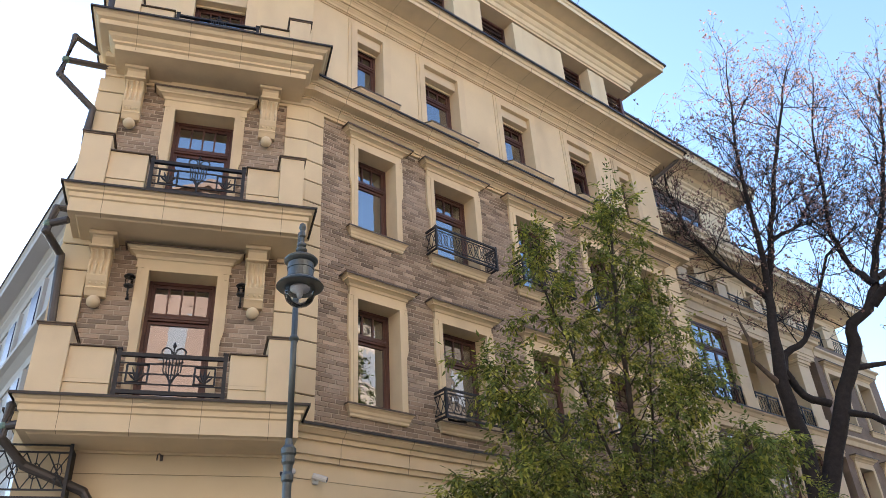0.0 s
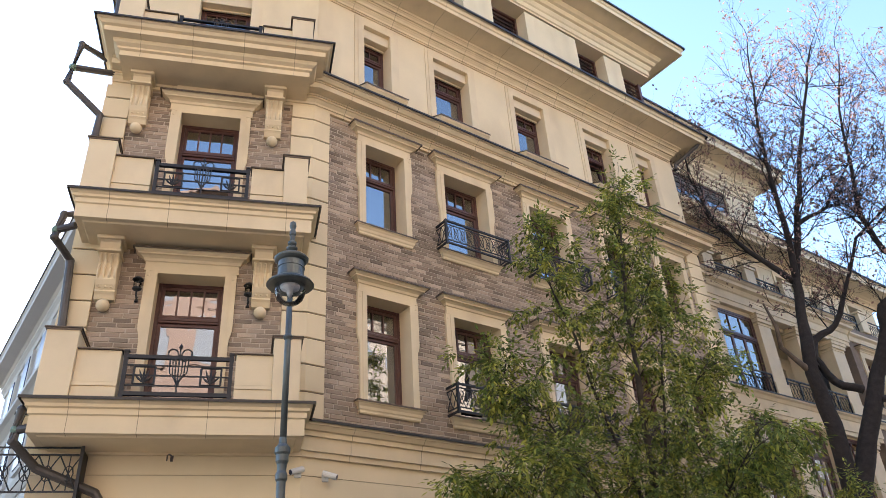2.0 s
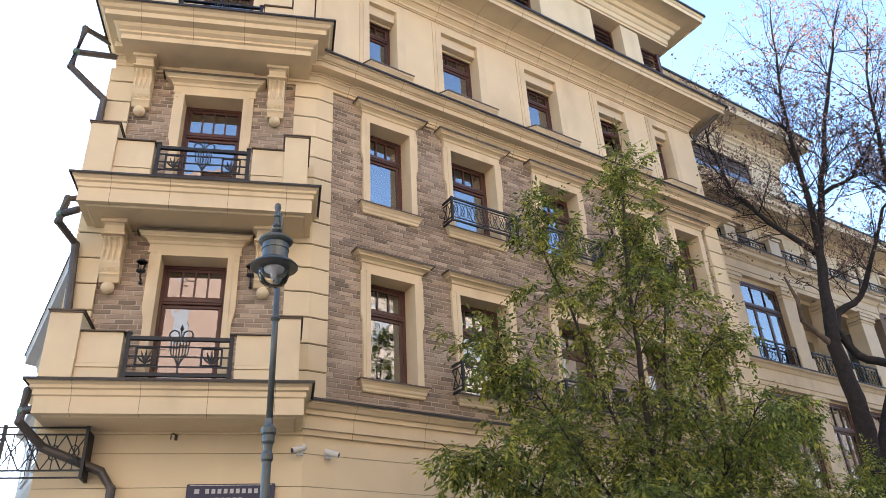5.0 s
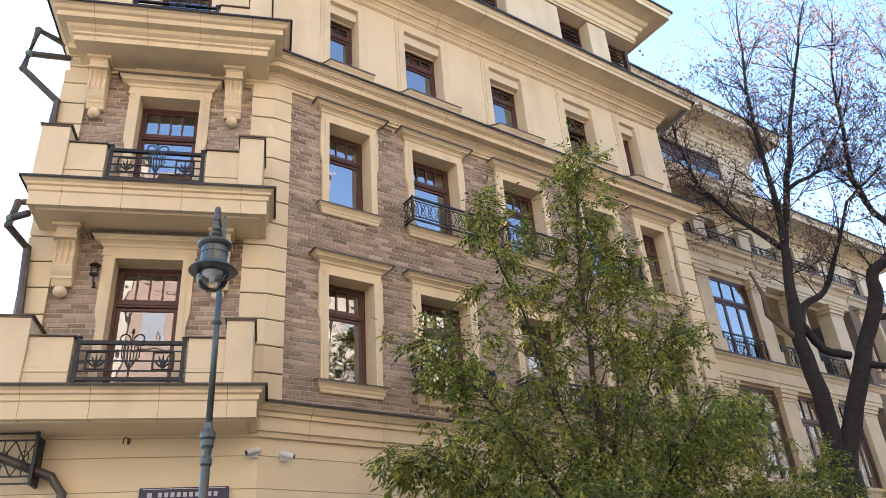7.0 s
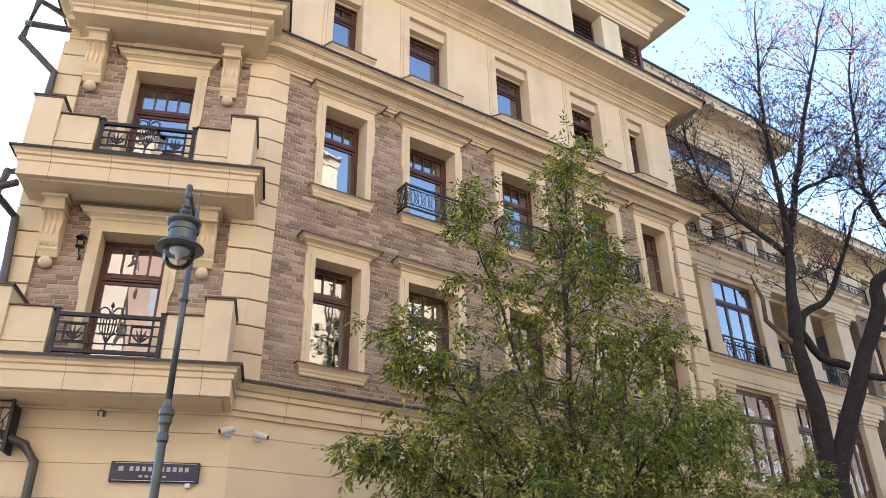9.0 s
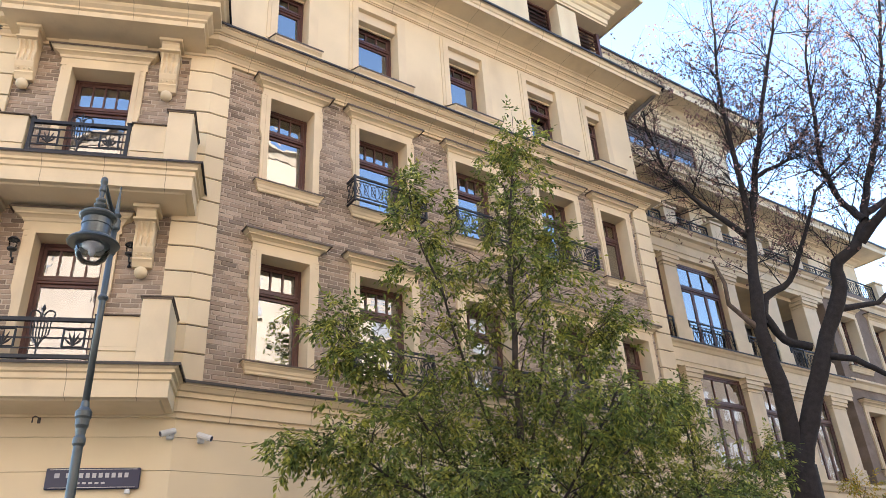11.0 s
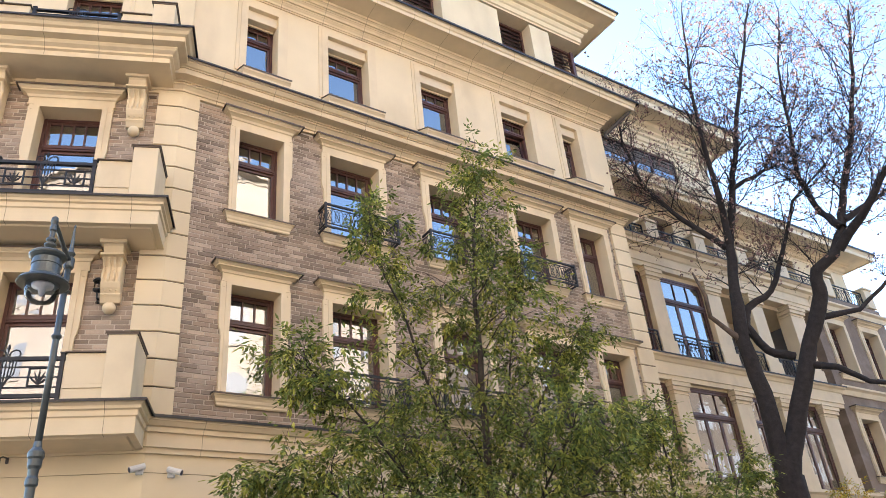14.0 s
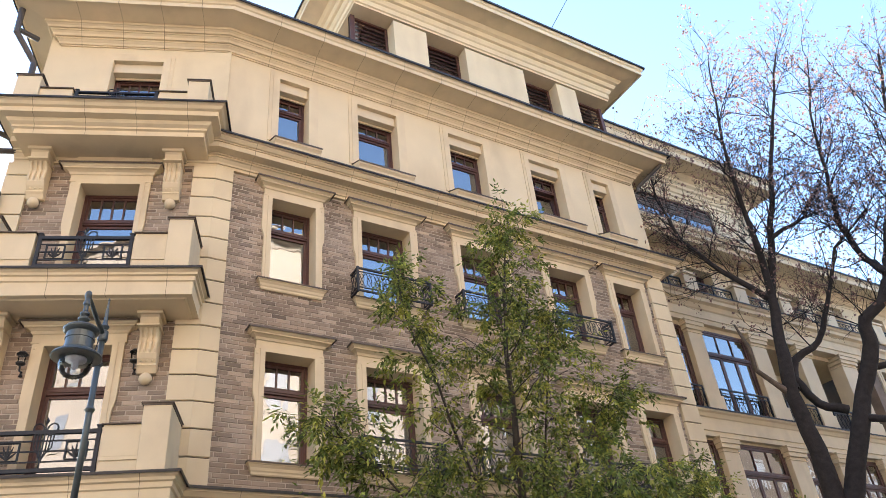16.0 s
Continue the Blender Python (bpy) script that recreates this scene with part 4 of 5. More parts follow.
for i in range(3):
    w, h = 1.1, 1.02
    x = 17.05 + w * (i + 0.5)
    bm = bmesh.new()
    for x0, x1, z0, z1 in ((-w / 2, -w / 2 + 0.05, 0, h), (w / 2 - 0.05, w / 2, 0, h), (-w / 2 + 0.05, w / 2 - 0.05, 0, 0.05), (-w / 2 + 0.05, w / 2 - 0.05, h - 0.05, h)):
        box(bm, x0, x1, 0.10, 0.18, z0, z1)
    win = part("window", bm, WOOD, wing, "dark wooden strip window with slatted top", WING @ T((x, -0.06, 14.0)))
    bm = bmesh.new()
    box(bm, -w / 2 + 0.05, w / 2 - 0.05, 0.13, 0.136, 0.05, 0.50)
    part("pane", bm, GLASS, win).visible_shadow = False
    for k in range(5):
        bm = bmesh.new()
        box(bm, -w / 2 + 0.05, w / 2 - 0.05, 0.11 + 0.01 * (k % 2), 0.17, 0.505 + k * 0.088, 0.572 + k * 0.088)
        part("slat", bm, CAP, win)
# brick end of the wing
EB = [(26.5, 5.5), (26.5, 8.7), (28.6, 5.5), (28.6, 8.7)]
bm = bmesh.new()
panel(bm, BX1, WEND, 0.0, 11.5, 0.0, 0.4, [(x - 0.5, x + 0.5, s, s + 1.74) for x, s in EB])
part("brick_wall", bm, BRICK, wing, "wall of brown brick", WING)
for x, s in EB:
    hooded_window(WING @ T((x, 0, s)), 1.0, 1.74, 1.6, 1, False, 4, owner=wing)
for zz in (5.0, 8.2, 11.2):
    bm = bmesh.new()
    sweep(bm, [(BX1, 10.30), (WEND, 10.30), (WEND, 14.0)], [(-0.2, zz - 0.25), (0.04, zz - 0.25), (0.08, zz - 0.1), (0.16, zz - 0.04), (0.16, zz + 0.02), (-0.2, zz + 0.02)])
    part("string_course", bm, TRIM, wing)
bm = bmesh.new()
box(bm, BX1, WEND - 0.2, 1.6, 1.8, 0, 13.5)
part("inner_wall", bm, DARKROOM, wing, "", WING)

# ---- long rear front seen past the corner ----
rear = thing("rear_building", "pale cream house front with deep cornices", "building")
bm = bmesh.new()
box(bm, 3.95, 6.5, 13.0, 36.0, 0, 14.2)
part("wall", bm, PALE, rear)
RP = [(3.95, 36.0), (3.95, 13.2)]
for prof, mat, nm in (([(-0.3, 13.7), (0.05, 13.7), (0.1, 13.85), (0.2, 13.95), (0.2, 14.1), (0.3, 14.2), (0.72, 14.25), (0.72, 14.5), (0.78, 14.6), (-0.3, 14.6)], PALE, "eave"), ([(-0.3, 14.602), (0.82, 14.602), (0.82, 14.65), (-0.3, 15.1)], FLASH, "gutter"),
                      ([(-0.3, 10.6), (0.05, 10.6), (0.1, 10.8), (0.3, 10.95), (0.45, 11.0), (0.45, 11.15), (-0.3, 11.2)], PALE, "cornice"), ([(-0.3, 7.6), (0.05, 7.6), (0.2, 7.8), (0.25, 7.95), (-0.3, 8.0)], PALE, "string_course")):
    bm = bmesh.new()
    sweep(bm, RP, prof)
    part(nm, bm, mat, rear)
for yy in range(15, 36, 3):
    for zz in (5.2, 8.6, 11.6):
        bm = bmesh.new()
        box(bm, 3.83, 3.96, yy - 0.75, yy + 0.75, zz - 0.15, zz + 1.9)
        w = part("window_surround", bm, PALE, rear)
        bm = bmesh.new()
        box(bm, 3.80, 3.90, yy - 0.5, yy + 0.5, zz, zz + 1.7)
        part("pane", bm, BLUE, w, "dark glass")

# ---- ground ----
bm = bmesh.new()
box(bm, -400, 400, -400, 400, -0.4, -0.02)
tagged(part("ground", bm, ASPHALT, None), "dark grey asphalt street", "ground", kind="structure")
for nm, y0, y1 in (("pavement", 4.9, 9.5), ("pavement", -9.0, -2.2)):
    bm = bmesh.new()
    box(bm, -60, 80, y0, y1, -0.1, 0.12, 0.02)
    tagged(part(nm, bm, PAVING, None), "grey paved footway with a raised kerb", "pavement", kind="structure")

# ---- houses across the street, behind the camera ----
def across(x0, x1, h, mat):
    b = thing("opposite_house", "rendered house front across the street", "building", group="houses across the street")
    n = int((x1 - x0) // 2.6)
    holes = [(x0 + 1.0 + 2.6 * i, x0 + 2.1 + 2.6 * i, zz, zz + 1.8) for i in range(n) for zz in (1.2, 4.8, 8.2, 11.6, 15.0, 18.4) if zz + 2.4 < h]
    bm = bmesh.new()
    panel(bm, x0, x1, 0, h, 0.0, 0.5, [])
    part("wall", bm, mat, b, "", pose(0, -10.0, 0))
    bm = bmesh.new()
    sweep(bm, [(x1, -9.5), (x0, -9.5)], [(-0.5, h - 0.6), (0.1, h - 0.6), (0.2, h - 0.3), (0.6, h - 0.2), (0.6, h), (-0.5, h)])
    part("eave", bm, mat, b)
    for a, c, d, e in holes:
        bm = bmesh.new()
        box(bm, a, c, -9.515, -9.45, d, e)
        w = part("window", bm, OPPGLASS, b, "grey glass")
        bm = bmesh.new()
        sweep(bm, [(c + 0.12, -9.5), (a - 0.12, -9.5)], [(-0.1, d - 0.2), (0.12, d - 0.2), (0.12, d - 0.05), (-0.1, d - 0.05)])
        part("sill", bm, mat, w)


across(-36, -10, 26.0, OPPOSITE_GREY)
across(-9.8, 0.8, 24.0, OPPOSITE_ROSE)
across(1.0, 15.6, 24.0, OPPOSITE)
across(15.8, 24.0, 18.0, OPPOSITE_GREY)
across(24.2, 84, 19.0, OPPOSITE_DARK)

# ---- street lamp ----
lamp = thing("street_lamp", "grey-green cast-iron street lamp with a glass globe hanging from a hook", "street lamp", pose(3.49, 6.40, 0.12))
bm = bmesh.new()
lathe(bm, [(0.11, 0), (0.11, 0.5), (0.08, 0.6), (0.047, 0.8), (0.043, 3.42), (0.04, 3.5)], 16)
part("base_pole", bm, LAMPMETAL, lamp, smooth=True)
bm = bmesh.new()
lathe(bm, [(0.045, 3.37), (0.057, 3.39), (0.057, 3.44), (0.043, 3.47), (0.048, 3.53), (0.062, 3.56), (0.062, 3.62), (0.074, 3.64), (0.074, 3.69), (0.042, 3.73), (0.034, 3.79)], 18)
part("collar", bm, LAMPMETAL, lamp)
bm = bmesh.new()
lathe(bm, [(0.033, 3.7), (0.030, 5.70)], 14)
part("pole", bm, LAMPMETAL, lamp, smooth=True)
for zz in (4.85, 5.36):
    bm = bmesh.new()
    lathe(bm, [(0.032, zz - 0.035), (0.047, zz - 0.012), (0.052, zz), (0.047, zz + 0.012), (0.032, zz + 0.035)], 14)
    part("ring", bm, LAMPMETAL, lamp)
bm = bmesh.new()
lathe(bm, [(0.042, 5.62), (0.052, 5.64), (0.052, 5.74), (0.03, 5.76), (0.05, 5.80), (0.03, 5.83), (0.022, 5.86), (0.008, 6.12), (0.014, 6.13), (0.004, 6.16)], 14)
part("finial", bm, LAMPMETAL, lamp)
LX, LY = -0.25, -0.54
bm = bmesh.new()
tube(bm, [(0, 0, 5.70), (LX * 0.45, LY * 0.45, 5.76), (LX * 0.9, LY * 0.9, 5.84), (LX, LY, 5.85)], [0.028, 0.024, 0.02, 0.02], 8)
part("arm", bm, LAMPMETAL, lamp, smooth=True)
bm = bmesh.new()
tube(bm, [(LX * 0.15, LY * 0.15, 5.66), (LX * 0.25, LY * 0.25, 5.45), (LX * 0.5, LY * 0.5, 5.35)], 0.006, 5)
part("cable", bm, IRON, lamp)
bm = bmesh.new()
lathe(bm, [(0.225, 5.135), (0.236, 5.145), (0.225, 5.165), (0.155, 5.215), (0.137, 5.225), (0.137, 5.25), (0.130, 5.253), (0.130, 5.33), (0.137, 5.333), (0.137, 5.355), (0.130, 5.358), (0.130, 5.40), (0.15, 5.41), (0.168, 5.43), (0.172, 5.445), (0.155, 5.465), (0.09, 5.485), (0.04, 5.50), (0.03, 5.53), (0.055, 5.56), (0.058, 5.575), (0.03, 5.60), (0.045, 5.62), (0.045, 5.64), (0.024, 5.66), (0.022, 5.72), (0.034, 5.735), (0.03, 5.78), (0.024, 5.80), (0.036, 5.84), (0.03, 5.88), (0.01, 5.90)], 30, (LX, LY, 0))
lant = part("lantern", bm, LAMPMETAL, lamp, "dark brimmed lantern hood")
bm = bmesh.new()
lathe(bm, [(0.150, 5.14), (0.154, 5.10), (0.150, 5.05), (0.130, 4.995), (0.095, 4.958), (0.045, 4.94), (0.006, 4.937)][::-1], 30, (LX, LY, 0))
part("globe", bm, GLOBE, lant, "clear glass globe", smooth=True)
bm = bmesh.new()
lathe(bm, [(0.10, 5.134), (0.095, 5.11), (0.035, 5.09), (0.03, 5.05), (0.018, 5.02)][::-1], 14, (LX, LY, 0))
part("bulb", bm, LETTER, lant, "grey lamp holder", smooth=True)

# ---- small things on the corner ----
def sign():
    s = thing("street_sign", "dark blue enamel street sign with pale lettering bars", "sign", CORNER @ T((-0.94, 0, 3.85)))
    bm = bmesh.new()
    box(bm, -0.575, 0.575, -0.05, -0.002, -0.135, 0.135, 0.01)
    part("plate", bm, BLUE, s)
    for x0, x1, z0, z1 in ((-0.53, 0.53, -0.118, -0.112), (-0.53, 0.53, 0.112, 0.118)):
        bm = bmesh.new()
        box(bm, x0, x1, -0.053, -0.05, z0, z1)
        part("border", bm, WHITE, s)
    for x0, x1, z0, z1 in ((-0.47, -0.37, 0.0, 0.08), (-0.33, 0.46, 0.0, 0.08), (-0.2, 0.18, -0.08, -0.035)):
        bm = bmesh.new()
        n = max(1, int((x1 - x0) / 0.075))
        for i in range(n):
            box(bm, x0 + (x1 - x0) * i / n, x0 + (x1 - x0) * (i + 0.62) / n, -0.0525, -0.05, z0 + 0.008, z1 - 0.012)
        part("lettering_bar", bm, LETTER, s)
    bm = bmesh.new()
    box(bm, 0.40, 0.47, -0.05, -0.002, -0.20, -0.137, 0.008)
    part("bracket", bm, WHITE, s)


sign()


def cctv(m, turn):
    c = thing("security_camera", "white bullet security camera on a wall bracket", "camera", m, "security cameras on the corner")
    bm = bmesh.new()
    box(bm, -0.05, 0.05, -0.04, 0.0, -0.06, 0.06, 0.01)
    part("bracket", bm, WHITE, c)
    bm = bmesh.new()
    tube(bm, [(0, -0.03, 0), (0, -0.10, 0.02)], 0.02, 8)
    part("arm", bm, WHITE, c)
    bm = bmesh.new()
    d = Vector((math.sin(turn), -math.cos(turn), -0.35)).normalized()
    p = Vector((0, -0.11, 0.02))
    tube(bm, [p - d * 0.08, p + d * 0.13], 0.042, 12)
    b = part("body", bm, WHITE, c)
    bm = bmesh.new()
    tube(bm, [p + d * 0.1305, p + d * 0.136], 0.034, 12)
    part("lens", bm, BLUE, b, "dark lens")


cctv(CORNER @ T((-0.05, 0, 4.42)), radians(-60))
cctv(FRONT @ T((5.52, 0, 4.40)), radians(50))


def wall_light(x):
    w = thing("wall_light", "small black iron wall lantern", "wall light", CORNER @ T((x, 0, 7.12)), "lanterns beside the balcony door")
    bm = bmesh.new()
    tube(bm, [(0, 0.0, -0.12), (0, -0.10, -0.14), (0, -0.12, -0.03)], 0.014, 6)
    lathe(bm, [(0.03, -0.20), (0.012, -0.15), (0.02, -0.12)], 8, (0, -0.03, 0))
    part("bracket", bm, IRON, w)
    bm = bmesh.new()
    lathe(bm, [(0.03, -0.06), (0.065, -0.04), (0.07, -0.02), (0.065, -0.015)], 10, (0, -0.12, 0))
    part("tray", bm, IRON, w)
    bm = bmesh.new()
    lathe(bm, [(0.075, 0.11), (0.085, 0.12), (0.05, 0.16), (0.012, 0.18)], 10, (0, -0.12, 0))
    part("hood", bm, IRON, w)
    bm = bmesh.new()
    lathe(bm, [(0.055, -0.015), (0.06, 0.11)], 10, (0, -0.12, 0))
    part("glass", bm, GLOBE, w)


wall_light(-2.50)
wall_light(-0.90)


def drainpipe(name, pts, r, mat, label, outlet):
    d = thing(name, label, "drainpipe")
    bm = bmesh.new()
    tube(bm, [CORNER @ Vector(p) for p in pts], r, 10)
    part("pipe", bm, mat, d, smooth=False)
    for p in pts[1:-1]:
        bm = bmesh.new()
        bmesh.ops.create_icosphere(bm, subdivisions=2, radius=r * 1.02, matrix=T(CORNER @ Vector(p)))
        part("elbow", bm, mat, d)
    bm = bmesh.new()
    tube(bm, [CORNER @ Vector(p) for p in outlet[1:]], r * 0.9, 10)
    branch = part("outlet", bm, mat, d)
    bm = bmesh.new()
    bmesh.ops.create_icosphere(bm, subdivisions=2, radius=r * 1.12, matrix=T(CORNER @ Vector(outlet[1])))
    part("joint", bm, VERDIGRIS, branch, "green weathered copper joint")


drainpipe("drainpipe", [(-3.62, 0.0, 11.62), (-3.98, -0.30, 11.62), (-4.07, -0.30, 10.75), (-3.50, -0.15, 10.24), (-3.52, -0.10, 9.85), (-3.42, -0.10, 8.30)], 0.06, PIPE, "brown metal drainpipe bent round the corner cornice", (0, (-4.03, -0.30, 11.08), (-3.40, -0.10, 11.22)))
drainpipe("drainpipe", [(-3.40, -0.6, 8.0), (-3.56, -0.62, 7.98), (-3.63, -0.60, 7.60), (-3.47, -0.15, 7.48), (-3.40, -0.12, 6.4), (-3.36, -0.12, 5.2)], 0.06, PIPE, "brown metal drainpipe down to the lower balcony", (0, (-3.62, -0.6, 7.72), (-3.36, -0.7, 7.76)))
drainpipe("drainpipe", [(-3.40, -0.62, 5.1), (-3.53, -0.62, 5.06), (-3.56, -0.60, 4.66), (-3.3, -0.35, 4.4), (-2.60, -0.14, 4.14), (-2.44, -0.14, 3.92), (-2.44, -0.14, 0.1)], 0.06, PIPE, "brown metal drainpipe running down the ground storey", (0, (-3.55, -0.6, 4.80), (-3.3, -0.7, 4.82)))

drainpipe("drainpipe", [(-3.95, -0.35, 14.70), (-3.96, -0.28, 14.12), (-3.66, 0.08, 13.65), (-3.62, 0.10, 11.75)], 0.06, PIPE, "brown metal drainpipe from the eaves at the corner", (0, (-3.96, -0.28, 14.2), (-3.70, 0.05, 14.3)))
cable = thing("overhead_cable", "thin black cable running off the roof", "cable")
bm = bmesh.new()
tube(bm, [(14.4, 10.9, 18.7), (17.51, 11.0, 24.5), (20.6, 11.1, 29.6)], 0.012, 5)
part("wire", bm, IRON, cable)

gp = thing("gutter_pipe", "dark metal gutter pipe under the eaves end", "drainpipe")
bm = bmesh.new()
tube(bm, [(17.04, 8.85, 14.86), (16.95, 8.95, 14.70), (16.53, 9.50, 14.22), (16.50, 9.52, 14.05)], 0.055, 10)
part("pipe", bm, PIPE, gp)

hook = thing("wall_hook", "small rusty iron hook on the ground-storey wall", "hook", CORNER @ T((-1.73, 0, 4.63)))
bm = bmesh.new()
box(bm, -0.02, 0.02, -0.012, 0.0, -0.05, 0.05, 0.004)
part("plate", bm, PIPE, hook)
bm = bmesh.new()
tube(bm, [(0, -0.01, 0.02), (-0.03, -0.09, 0.025), (-0.05, -0.12, 0.0), (-0.05, -0.12, -0.07)], 0.009, 6)
part("rod", bm, PIPE, hook)

# iron guard beside the corner, over the lower left opening
grille = thing("iron_guard", "black iron lattice guard with arched top at the corner", "railing", CORNER @ T((-3.2, -0.3, 4.02)))
bm = bmesh.new()
for zz in (0, 0.09, 0.55, 0.64):
    box(bm, -1.6, 0.42, -0.012, 0.012, zz, zz + 0.02)
for x in (-1.6, -0.6, 0.40):
    box(bm, x - 0.02, x + 0.02, -0.02, 0.02, 0, 0.68)
part("frame", bm, IRON, grille)
bm = bmesh.new()
for i in range(8):
    a = -1.6 + i * 0.25
    bar(bm, (a, 0, 0.1), (a + 0.25, 0, 0.55), 0.009)
    bar(bm, (a + 0.25, 0, 0.1), (a, 0, 0.55), 0.009)
    bar(bm, (a + 0.125, 0, 0.1), (a + 0.125, 0, 0.55), 0.007)
    tube(bm, [(a + 0.125 + 0.06 * math.cos(k * 0.7854), 0, 0.325 + 0.1 * math.sin(k * 0.7854)) for k in range(9)], 0.008, 4)
part("lattice", bm, IRON, grille)
bm = bmesh.new()
box(bm, 0.38, 0.42, 0.0, 0.3, 0, 0.62)
part("side_plate", bm, IRON, grille)


# ---- trees ----
class Skin:
    """Collects tubes and leaves as plain vertex and face lists."""

    def __init__(self):
        self.v, self.f = [], []

    def limb(self, pts, radii, seg):
        up = Vector((0.21, 0.37, 0.9))
        base = len(self.v)
        n = len(pts)
        for i, p in enumerate(pts):
            d = (pts[min(i + 1, n - 1)] - pts[max(i - 1, 0)]).normalized()
            a = d.cross(up)
            a = a.normalized() if a.length > 0.05 else d.cross(Vector((1, 0, 0))).normalized()
            b = d.cross(a)
            for j in range(seg):
                q = 2 * math.pi * j / seg
                self.v.append(tuple(p + (a * math.cos(q) + b * math.sin(q)) * radii[i]))
        for i in range(n - 1):
            for j in range(seg):
                k = (j + 1) % seg
                self.f.append((base + i * seg + j, base + i * seg + k, base + (i + 1) * seg + k, base + (i + 1) * seg + j))

    def leaf(self, p, d, side, ln, wd):
        """A pointed leaf folded along its rib."""
        nrm = d.cross(side).normalized()
        b = len(self.v)
        mid = p + d * ln * 0.45
        for q in (p, mid + side * wd - nrm * wd * 0.35, p + d * ln - nrm * ln * 0.12, mid - side * wd - nrm * wd * 0.35, mid):
            self.v.append(tuple(q))
        self.f += [(b, b + 1, b + 4), (b + 1, b + 2, b + 4), (b + 2, b + 3, b + 4), (b + 3, b, b + 4)]

    def part(self, name, mat, parent, label="", kind="", smooth=False):
        me = bpy.data.meshes.new(name)
        me.from_pydata(self.v, [], self.f)
        me.update()
        ob = place(name, me, mat, parent, label, smooth=smooth)
        if kind:
            tagged(ob, kind=kind)
        return ob


def rand_dir(rng):
    while True:
        v = Vector((rng.uniform(-1, 1), rng.uniform(-1, 1), rng.uniform(-1, 1)))
        if 0.1 < v.length < 1:
            return v.normalized()


def bent(rng, p, d, ln, n, wander, lift):
    pts = [p]
    for _ in range(n):
        d = (d + rand_dir(rng) * wander + Vector((0, 0, lift))).normalized()
        pts.append(pts[-1] + d * ln / n)
    return pts, d


def green_tree(name, label, at, leaders, mats, seed):
    """A leafy tree; leaders: a line of points from its base, radius at the foot, length of the side branches at foot and tip, how many."""
    rng = random.Random(seed)
    base = Vector(at)
    t = thing(name, label, "tree", T(base), "leafy street trees")
    trunk, wood, green, yellow = Skin(), Skin(), Skin(), Skin()

    def spray(p, d):
        """One pinnate leaf hanging from p."""
        axis = (d * 0.6 + rand_dir(rng) * 0.6 + Vector((0, 0, -0.55))).normalized()
        ln = rng.uniform(0.10, 0.22)
        side = axis.cross(Vector((0, 0, 1)) + rand_dir(rng) * 0.5)
        if side.length < 0.1:
            return
        side.normalize()
        tgt = yellow if rng.random() < 0.38 else green
        n = rng.choice((1, 2, 2, 3))
        for i in range(n):
            q = p + axis * ln * (i + 1) / (n + 1)
            for s in (-1, 1):
                dd = (axis * 0.6 + side * s * 0.75 + rand_dir(rng) * 0.3 + Vector((0, 0, -0.4))).normalized()
                tgt.leaf(q, dd, dd.cross(Vector((0, 0, 1)) + rand_dir(rng) * 0.4).normalized(), rng.uniform(0.05, 0.098), rng.uniform(0.011, 0.021))
        tgt.leaf(p + axis * ln, (axis + Vector((0, 0, -0.3))).normalized(), side, rng.uniform(0.065, 0.11), rng.uniform(0.013, 0.024))

    def twig(p, d, ln):
        pts, e = bent(rng, p, d, ln, 4, 0.30, -0.03)
        wood.limb(pts, [0.004, 0.0034, 0.0027, 0.002, 0.0012], 4)
        for a, b in zip(pts[1:], pts[2:] + [pts[-1]]):
            for _ in range(rng.choice((1, 1, 1, 2))):
                spray(a.lerp(b, rng.random()), e)
        spray(pts[-1], e), spray(pts[-1], e)

    for k, (line, r0, reach0, reach1, many) in enumerate(leaders):
        raw = [Vector(p) for p in line]
        fine = []
        for a, b in zip(raw, raw[1:]):
            fine += [a.lerp(b, j / 3) + (rand_dir(rng) * 0.03 if j else Vector()) for j in range(3)]
        fine.append(raw[-1])
        m = len(fine) - 1
        (wood if k else trunk).limb(fine, [r0 * (0.62 if k else 0.85) * (1 - i / m) ** 0.9 + 0.004 for i in range(m + 1)], 8 if k == 0 else 6)
        spin = rng.random() * 6
        start = 0.26
        for i in range(many):
            f = start + (1 - start) * (i + rng.random()) / many
            j = min(m - 1, int(f * m))
            p = fine[j].lerp(fine[j + 1], f * m - j)
            ahead = (fine[j + 1] - fine[j]).normalized()
            spin += 2.39996 + rng.uniform(-0.4, 0.4)
            out = Vector((math.cos(spin), math.sin(spin), 0.1))
            ln = (reach0 + (reach1 - reach0) * f) * rng.uniform(0.45, 1.1)
            pts, e = bent(rng, p, (out + ahead * 0.75).normalized(), ln, 5, 0.18, -0.04)
            wood.limb(pts, [(0.004 + 0.006 * ln) * (1 - 0.15 * q) for q in range(6)], 5)
            for q in range(1, 6):
                for _ in range(max(1, round(ln * 2.2))):
                    if rng.random() < 0.62:
                        td = (e * 0.5 + rand_dir(rng) * 0.8).normalized()
                        twig(pts[q - 1].lerp(pts[q], rng.random()), td, min(0.5, 0.14 + 0.3 * ln) * rng.uniform(0.6, 1.2))
            twig(pts[-1], e, 0.22)
        twig(fine[-1], ahead, 0.2), twig(fine[-1], ahead, 0.15)
    trunk.part("trunk", BARK2, t, smooth=True)
    wood.part("branch", BARK2, t, "thin brown branching", "stuff")
    green.part("crown", mats[0], t, "green pinnate leaves", "stuff")
    yellow.part("yellow_foliage", mats[1], t, "yellowing pinnate leaves", "stuff")


